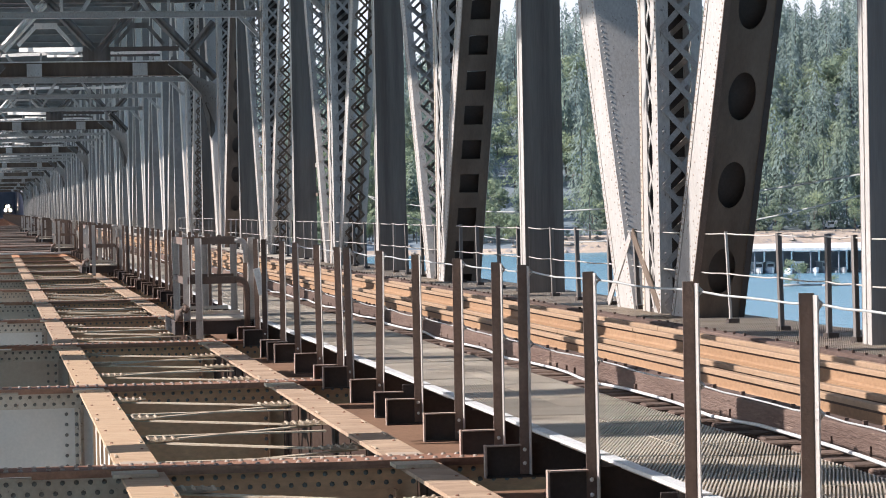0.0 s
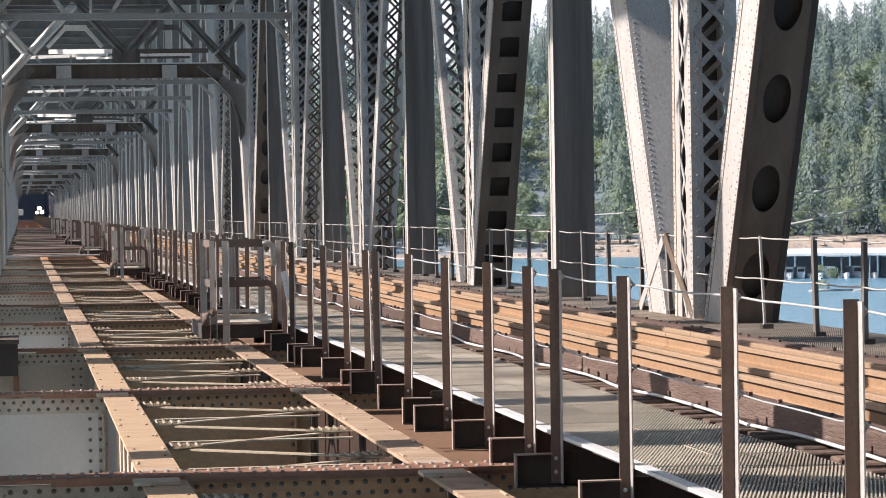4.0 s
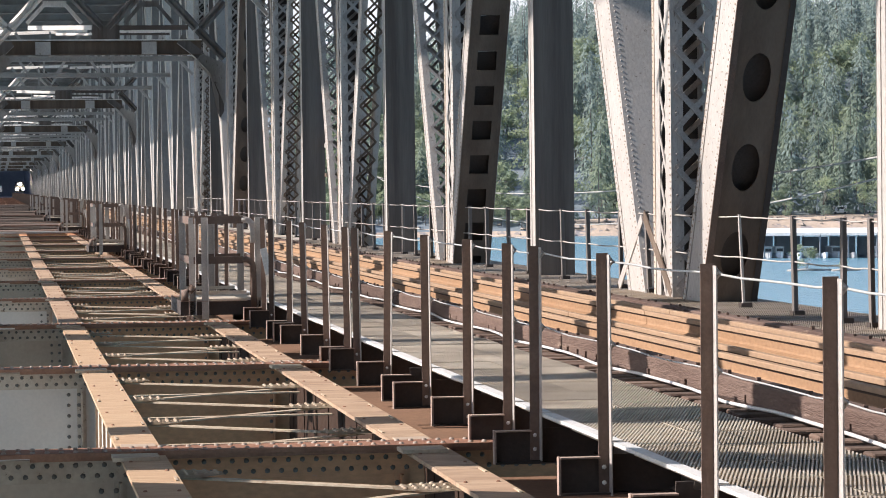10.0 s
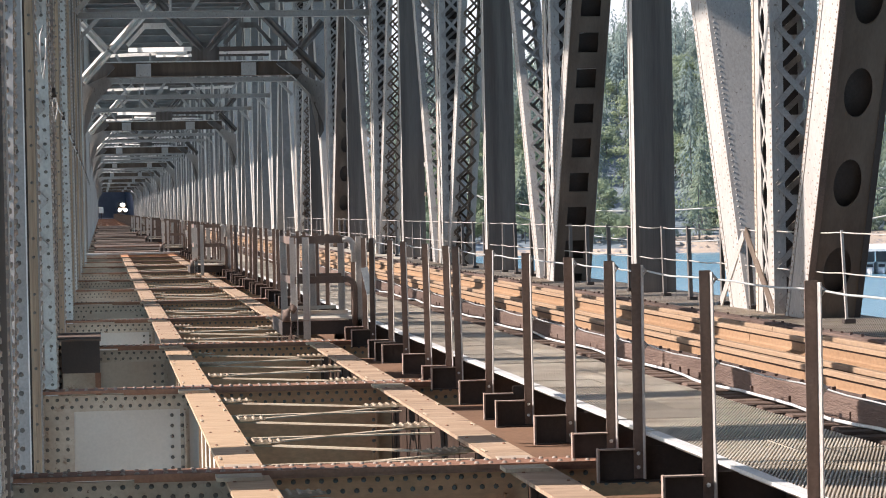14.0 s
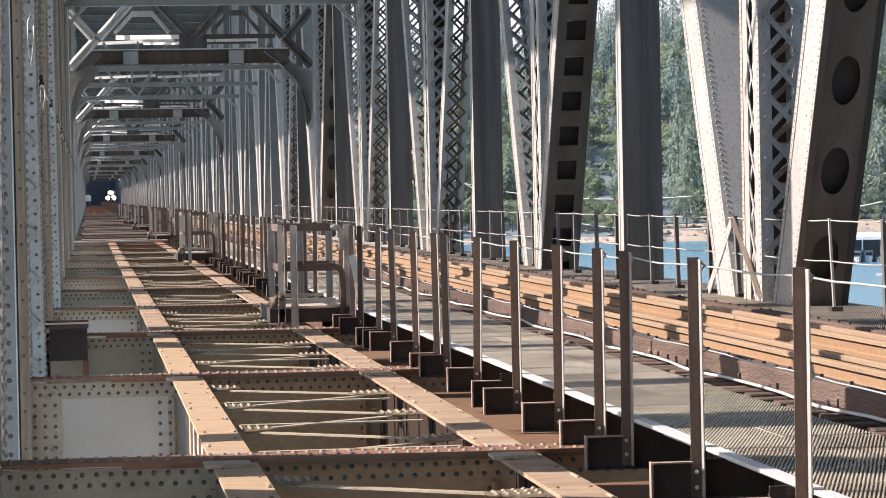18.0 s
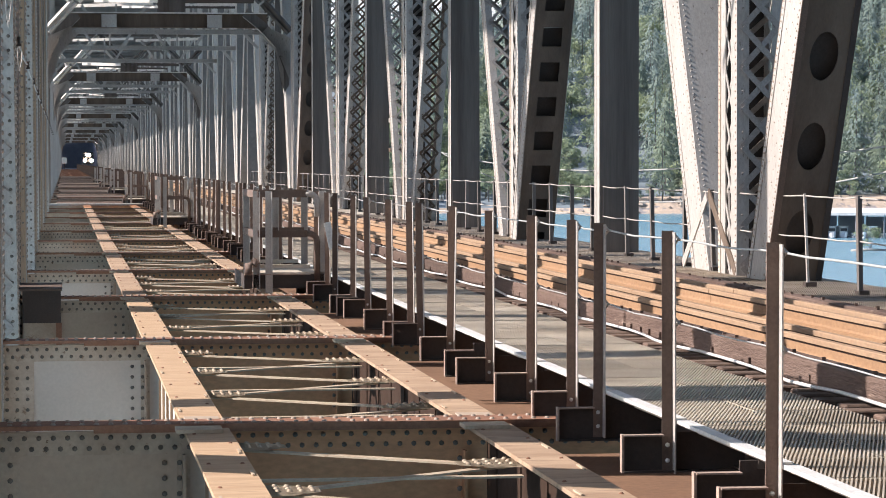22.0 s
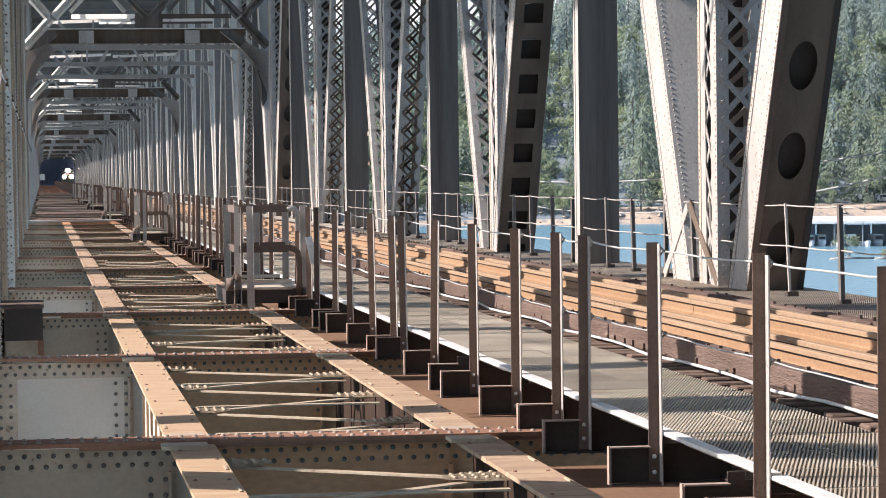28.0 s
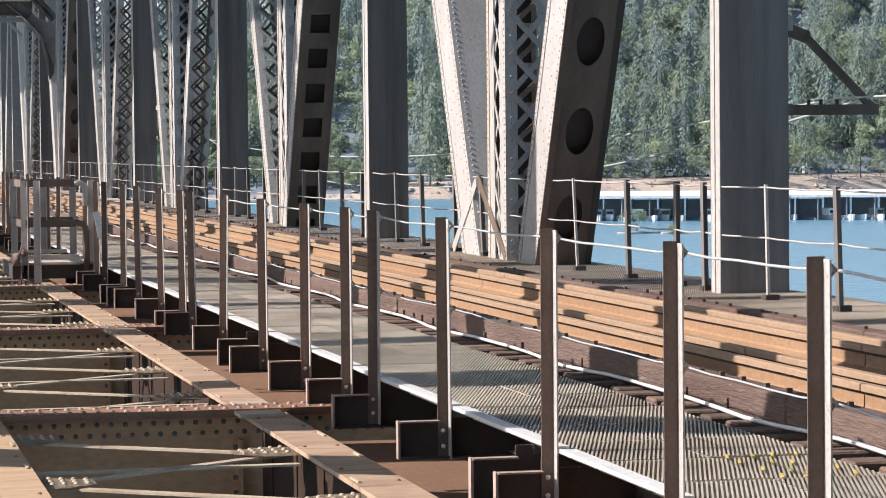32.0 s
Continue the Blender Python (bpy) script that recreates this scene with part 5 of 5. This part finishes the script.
def broadleaf(soup, x, y, z, h, rnd):
    """A short trunk that forks into limbs, each with clouds of small leaf clumps."""
    r = h * 0.022
    soup.add([(x - r, y - r, z - 1), (x + r, y - r, z - 1), (x, y + r, z - 1), (x, y, z + h * 0.6)], [(0, 1, 3), (1, 2, 3), (2, 0, 3)], 1)
    for k in range(rnd.randint(7, 10)):
        a = rnd.uniform(0, 6.283)
        q = h * rnd.uniform(0.05, 0.36)
        cx, cy, cz = x + q * math.cos(a), y + q * math.sin(a), z + h * rnd.uniform(0.38, 0.9)
        b = h * 0.012
        soup.add([(x, y - b, z + h * 0.25), (x, y + b, z + h * 0.25), (cx, cy, cz)], [(0, 1, 2)], 1)
        rr = h * rnd.uniform(0.11, 0.2)
        for i in range(100):
            u, v, w = rnd.gauss(0, 1), rnd.gauss(0, 1), rnd.gauss(0, 1)
            n = math.sqrt(u * u + v * v + w * w) + 1e-6
            f = rr * rnd.uniform(0.6, 1.1) / n
            px, py, pz = cx + u * f, cy + v * f, cz + w * f * 0.75
            s = h * rnd.uniform(0.012, 0.028)
            ax, ay, az = u / n, v / n, w / n
            # two directions across the outward one
            bx, by = (-ay, ax) if abs(az) < 0.9 else (1.0, 0.0)
            bl = math.hypot(bx, by) + 1e-6
            bx, by = bx / bl, by / bl
            gx, gy, gz = -az * by, az * bx, ax * by - ay * bx
            e = [rnd.uniform(0.6, 1.3) * s for _ in range(4)]
            soup.add([(px + bx * e[0], py + by * e[0], pz), (px + gx * e[1], py + gy * e[1], pz + gz * e[1]), (px - bx * e[2], py - by * e[2], pz), (px - gx * e[3], py - gy * e[3], pz - gz * e[3])], [(0, 1, 2, 3)], 0)


rnd = random.Random(11)
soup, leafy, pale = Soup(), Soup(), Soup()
for i in range(1500):
    d = 26 + 340 * rnd.random() ** 0.9
    px = rnd.uniform(0.10, 0.47) * (800 + d)
    py = shore(px) + d
    clump = noise.noise(Vector((px * 0.025, py * 0.025, 2.0)))
    if clump + rnd.uniform(-0.25, 0.25) < 0.12 + (d - 120) * 0.0014:
        # the further back, the more trees get the haze-coloured needles
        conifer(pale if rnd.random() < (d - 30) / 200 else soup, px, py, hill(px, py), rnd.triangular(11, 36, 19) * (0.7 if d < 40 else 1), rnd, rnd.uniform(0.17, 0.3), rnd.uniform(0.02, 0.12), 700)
    else:
        broadleaf(leafy, px, py, hill(px, py), rnd.uniform(9, 19) * (0.6 if d < 34 else 1), rnd)
for i in range(110):
    d = rnd.uniform(9, 40)
    px = rnd.uniform(0.10, 0.47) * (800 + d)
    # most bushes take the darker needle colour for the shade along the shore
    broadleaf(leafy if rnd.random() < 0.3 else soup, px, shore(px) + d, hill(px, shore(px) + d) - 0.8, rnd.uniform(3.0, 6.5), rnd)
for i in range(150):
    px, d = rnd.uniform(60, 168), rnd.uniform(3, 30)
    broadleaf(leafy, px, shore(px) + d, hill(px, shore(px) + d) - 0.6, rnd.uniform(4.5, 10), rnd)
tagged(part("grey_pine_woods", pale.mesh("grey_pine_woods", [HAZE_PINE, BARK])), "pines high on the far hillside, haze put into their colour", "forest", "", "stuff")
tagged(part("broadleaf_woods", leafy.mesh("broadleaf_woods", [LEAVES, BARK])), "broadleaf trees among the conifers on the far hillside", "forest", "", "stuff")
tagged(part("forest", soup.mesh("forest", [NEEDLES, BARK])), "dense mixed conifer forest on the far hillside", "forest", "", "stuff")
soup = Soup()
for i in range(420):
    x = rnd.uniform(-650, 1250)
    d = rnd.uniform(34, 420)
    if x < 0.10 * (800 + d) - 10 and abs(x - 4.5) > 16 or x > 0.47 * (800 + d):
        conifer(soup, x, shore(x) + d, hill(x, shore(x) + d), rnd.uniform(16, 30), rnd, clumps=90)
tagged(part("outer_forest", soup.mesh("outer_forest", [NEEDLES, BARK])), "conifer woods along the far shore", "forest", "", "stuff")

# single trees on the bank above the shore
for i in range(26):
    x = 118 + i * 10.5 + rnd.uniform(-3, 3)
    d = rnd.uniform(9, 22)
    soup = Soup()
    kind = rnd.random() < 0.55
    z = hill(x, shore(x) + d)
    if kind:
        broadleaf(soup, 0, 0, 0, rnd.uniform(8, 15), rnd)
    else:
        conifer(soup, 0, 0, 0, rnd.uniform(14, 26), rnd, 0.2, 0.06)
    e = group_at("broadleaf_tree" if kind else "conifer_tree", pose(x, shore(x) + d, z), "leafy green tree on the lake's far bank" if kind else "tall ragged conifer on the lake's far bank", "tree", "trees on the far bank")
    crown, trunk = Soup(), Soup()
    for q, m in zip(soup.f, soup.m):
        (crown if m == 0 else trunk).add([soup.v[j] for j in q], [tuple(range(len(q)))], 0)
    part("crown", crown.mesh("crown", [LEAVES if kind else NEEDLES]), None, e)
    part("trunk", trunk.mesh("trunk", [BARK]), None, e)


# boulders along the waterline
ROCK = material("shore_rock", (0.42, 0.36, 0.30), 0.9, 0, (0.30, 0.25, 0.2), 0.7, 0.3, 3, 0.3)
rocks = Soup()
for i in range(260):
    x = rnd.uniform(90, 420)
    d = rnd.uniform(0, 16) ** 1.0
    r = 0.25 + rnd.random() ** 3 * 1.6
    cx, cy, cz = x, shore(x) + d, hill(x, shore(x) + d)
    p = [(cx + r * u * rnd.uniform(0.6, 1.2), cy + r * v * rnd.uniform(0.6, 1.2), cz + r * w * rnd.uniform(0.4, 0.9)) for u, v, w in ((1, 0, 0), (0, 1, 0), (-1, 0, 0), (0, -1, 0), (0.1, 0.1, 1), (0, 0, -0.6))]
    rocks.add(p, [(0, 1, 4), (1, 2, 4), (2, 3, 4), (3, 0, 4), (1, 0, 5), (2, 1, 5), (3, 2, 5), (0, 3, 5)], 0)
tagged(part("shore_rocks", rocks.mesh("shore_rocks", [ROCK])), "scattered boulders along the earth shore", "rocks", "", "stuff")

# a plain hazy bright sky low behind the hills
haze = bpy.data.materials.new("hazy_sky")
haze.use_nodes = True
_e = haze.node_tree.nodes["Principled BSDF"]
_e.inputs["Base Color"].default_value = (0, 0, 0, 1)
_e.inputs["Emission Color"].default_value = (0.90, 0.95, 1.0, 1)
_e.inputs["Emission Strength"].default_value = 0.70
bm = bmesh.new()
bm.faces.new([bm.verts.new(p) for p in ((-300, 3900, -60), (2600, 3900, -60), (2600, 3900, 700), (-300, 3900, 700))])
tagged(part("backdrop", bm, haze), "bright hazy sky low behind the hills", "sky", "", "structure")

# ---- marina ----
WHITE = material("white_sheet_roof", (0.78, 0.78, 0.76), 0.6, 0, (0.66, 0.65, 0.62), 0.5, 0.15, 3, 0.05)
HULL = material("white_gelcoat", (0.74, 0.75, 0.76), 0.4, 0, (0.55, 0.57, 0.6), 0.5, 0.5, 6, 0.02, per_object=0.6)
DARKWIN = material("dark_glass", (0.03, 0.035, 0.045), 0.2, 0, None, 0.3, 1, 10, 0.0)
PIER = material("dock_timber", (0.27, 0.29, 0.32), 0.85, 0, None, 0.6, 0.6, 6, 0.2)
dock = group_at("boat_dock", pose(0, 0, 0), "long covered boat dock with a white roof on the lake", "dock")
dy = lambda x: 531 - 0.42 * (x - 150)
for i in range(24):
    x = 142 + i * 5.2
    y = dy(x)
    bm = bmesh.new()
    v = [bm.verts.new(p) for p in ((x, y, -8.9), (x + 5.1, y - 2.18, -8.9), (x + 5.1, y + 11, -8.1), (x, y + 13, -8.1), (x, y, -8.4), (x + 5.1, y - 2.18, -8.4), (x + 5.1, y + 11, -7.6), (x, y + 13, -7.6))]
    for q in ((3, 2, 1, 0), (4, 5, 6, 7), (0, 1, 5, 4), (1, 2, 6, 5), (2, 3, 7, 6), (3, 0, 4, 7)):
        bm.faces.new([v[j] for j in q])
    part("roof_panel", bm, WHITE, dock)
    bm = bmesh.new()
    box(bm, x - 0.12, x + 0.12, y + 0.3, y + 0.55, Z_WATER - 0.5, -8.7)
    part("post", bm, PIER, dock)
    bm = bmesh.new()
    box(bm, x - 0.12, x + 0.12, y + 12, y + 12.25, Z_WATER - 0.5, -8.1)
    part("post", bm, PIER, dock)
    bm = bmesh.new()
    box(bm, x, x + 5.2, y + 11.5, y + 13.5, Z_WATER - 0.2, Z_WATER + 0.5)
    part("float", bm, PIER, dock)
    bm = bmesh.new()
    box(bm, x - 0.4, x + 0.4, y + 1.0, y + 11.4, Z_WATER - 0.2, Z_WATER + 0.45)
    part("finger_pier", bm, PIER, dock)
    # added screen that hides bright water and darkens the space under the roof
    bm = bmesh.new()
    box(bm, x, x + 5.18, y + 12.0, y + 13.2, Z_WATER + 0.5, Z_WATER + rnd.uniform(4.0, 4.5))
    part("locker", bm, PIER, dock)


def boat(x, y, ln, wide, cabin):
    g = group_at("moored_boat", pose(x, y, Z_WATER), "white cabin boat moored under the dock roof" if cabin else "small open boat moored under the dock roof", "boat", "boats at the dock")
    bm = bmesh.new()
    pr = [(-wide / 2, 0.9), (-wide * 0.4, -0.2), (wide * 0.4, -0.2), (wide / 2, 0.9)]
    st = [[bm.verts.new((a * k, yy, b + s)) for a, b in pr] for yy, k, s in ((0, 0.2, 0.3), (ln * 0.25, 0.85, 0.1), (ln * 0.6, 1, 0), (ln, 0.95, 0))]
    for A_, B_ in zip(st, st[1:]):
        for k in range(3):
            bm.faces.new((A_[k], A_[k + 1], B_[k + 1], B_[k]))
        bm.faces.new((A_[3], A_[0], B_[0], B_[3]))
    bm.faces.new(st[0])
    bm.faces.new(st[-1])
    part("hull", bm, HULL, g)
    if cabin:
        bm = bmesh.new()
        box(bm, -wide * 0.4, wide * 0.4, ln * 0.25, ln * 0.85, 0.9, 2.2)
        cabin_ = part("cabin", bm, HULL, g)
        bm = bmesh.new()
        box(bm, -wide * 0.33, wide * 0.33, ln * 0.25 - 0.03, ln * 0.25 - 0.01, 1.35, 1.95)
        part("windscreen", bm, DARKWIN, cabin_, "dark windscreen")
        bm = bmesh.new()
        box(bm, -wide * 0.45, wide * 0.45, ln * 0.2, ln * 0.9, 2.2, 2.32)
        part("cabin_roof", bm, HULL, g)
    return g


for i in range(23):
    x = 144.5 + i * 5.2
    for e in (-1.3, 1.3):
        if rnd.random() < 0.85:
            boat(x + e + rnd.uniform(-0.25, 0.25), dy(x) + rnd.uniform(0.0, 1.6), rnd.uniform(5, 8), rnd.uniform(1.7, 2.3), rnd.random() < 0.65)


def parked(x, y, rz, van):
    g = group_at("parked_van" if van else "parked_car", pose(x, y, hill(x, y) + 0.2, 0, 0, rz), "pale camper van parked above the shore" if van else "pale car parked above the shore", "vehicle", "vehicles above the shore")
    bm = bmesh.new()
    box(bm, -0.95, 0.95, -2.3, 2.3, 0.35, 1.0 if not van else 2.6)
    if not van:
        box(bm, -0.8, 0.8, -1.4, 1.2, 1.0, 1.5)
    bmesh.ops.bevel(bm, geom=bm.edges[:], offset=0.12, segments=2, affect="EDGES")
    shell = part("body", bm, HULL, g)
    bm = bmesh.new()
    z0, z1 = (1.05, 1.42) if not van else (1.5, 2.1)
    k = 0.81 if not van else 0.96
    box(bm, -k, k, -1.1, 0.9, z0, z1)
    part("windows", bm, DARKWIN, shell, "dark windows")
    for sx in (-1, 1):
        for sy in (-1.5, 1.5):
            bm = bmesh.new()
            tube(bm, [(sx * 0.72, sy, 0.33), (sx * 0.97, sy, 0.33)], 0.33, 10)
            part("wheel", bm, DARKWIN, g)


for i in range(7):
    x = 262 + i * 13 + rnd.uniform(-3, 3)
    parked(x, shore(x) + rnd.uniform(20, 32), 90 + rnd.uniform(-25, 25), i % 4 == 0)

# driftwood with a green bush out on the water
DRIFT = material("pale_driftwood", (0.52, 0.49, 0.45), 0.85, 0, (0.2, 0.18, 0.16), 0.8, 0.6, 8, 0.3)
for x, y, ln, bush in ((134, 452, 8, True), (141, 449, 5, True), (151, 452, 6, False)):
    bm = bmesh.new()
    tube(bm, [(x, y, Z_WATER), (x + ln * 0.4, y + 0.3, Z_WATER + 0.15), (x + ln, y + 0.2, Z_WATER)], 0.28, 7)
    tagged(part("floating_log", bm, DRIFT), "pale log floating on the lake", "log", "floating logs")
    if bush:
        soup = Soup()
        broadleaf(soup, x + ln * 0.45, y + 0.5, Z_WATER - 1.4, 6.2 if ln > 6 else 3.4, rnd)
        tagged(part("floating_bush", soup.mesh("floating_bush", [LEAVES, BARK])), "green bush growing on a floating log", "bush", "floating bushes")


# ---- the train ----
LOCO = material("dark_locomotive_paint", (0.05, 0.05, 0.055), 0.5, 0, None, 0.5, 1, 20, 0.05)
glow = bpy.data.materials.new("headlight_glow")
glow.use_nodes = True
glow.node_tree.nodes["Principled BSDF"].inputs["Emission Color"].default_value = (1, 0.80, 0.55, 1)
glow.node_tree.nodes["Principled BSDF"].inputs["Emission Strength"].default_value = 90


def build_train():
    g = group_at("locomotive", Matrix(), "dark locomotive with bright headlight and ditch lights coming along the bridge", "train")
    bm = bmesh.new()
    box(bm, -1.5, 1.5, 0, 20, 1.0, 2.2)
    box(bm, -0.9, 0.9, 0.6, 3.0, 2.2, 3.3)
    box(bm, -1.5, 1.5, 2.6, 5.2, 2.2, 4.5)
    box(bm, -1.0, 1.0, 5.2, 19.6, 2.2, 4.4)
    bmesh.ops.bevel(bm, geom=bm.edges[:], offset=0.1, segments=2, affect="EDGES")
    part("body", bm, LOCO, g)
    bm = bmesh.new()
    box(bm, -1.3, 1.3, 2.55, 2.6, 3.4, 4.1)
    part("windscreen", bm, DARKWIN, g)
    # lamps are oversized: part of their glare is put into the shape
    for x, z, r, nm in ((-0.24, 3.75, 0.45, "headlight"), (0.24, 3.75, 0.45, "headlight"), (-0.95, 2.1, 0.5, "ditch_light"), (0.95, 2.1, 0.5, "ditch_light")):
        bm = bmesh.new()
        tube(bm, [(x, -0.1 if z < 3 else 2.4, z), (x, 0.1 if z < 3 else 2.6, z)], r, 12)
        part(nm, bm, glow, g, "glowing lamp")
    return g


train = build_train()


def motions():
    walk(train, [(t, pose(6.95, y, 0.43)) for t, y in ((0, 1075), (3, 1030), (8, 958), (14, 876), (19, 822), (24, 772), (28, 736), (32, 704))])


motions()
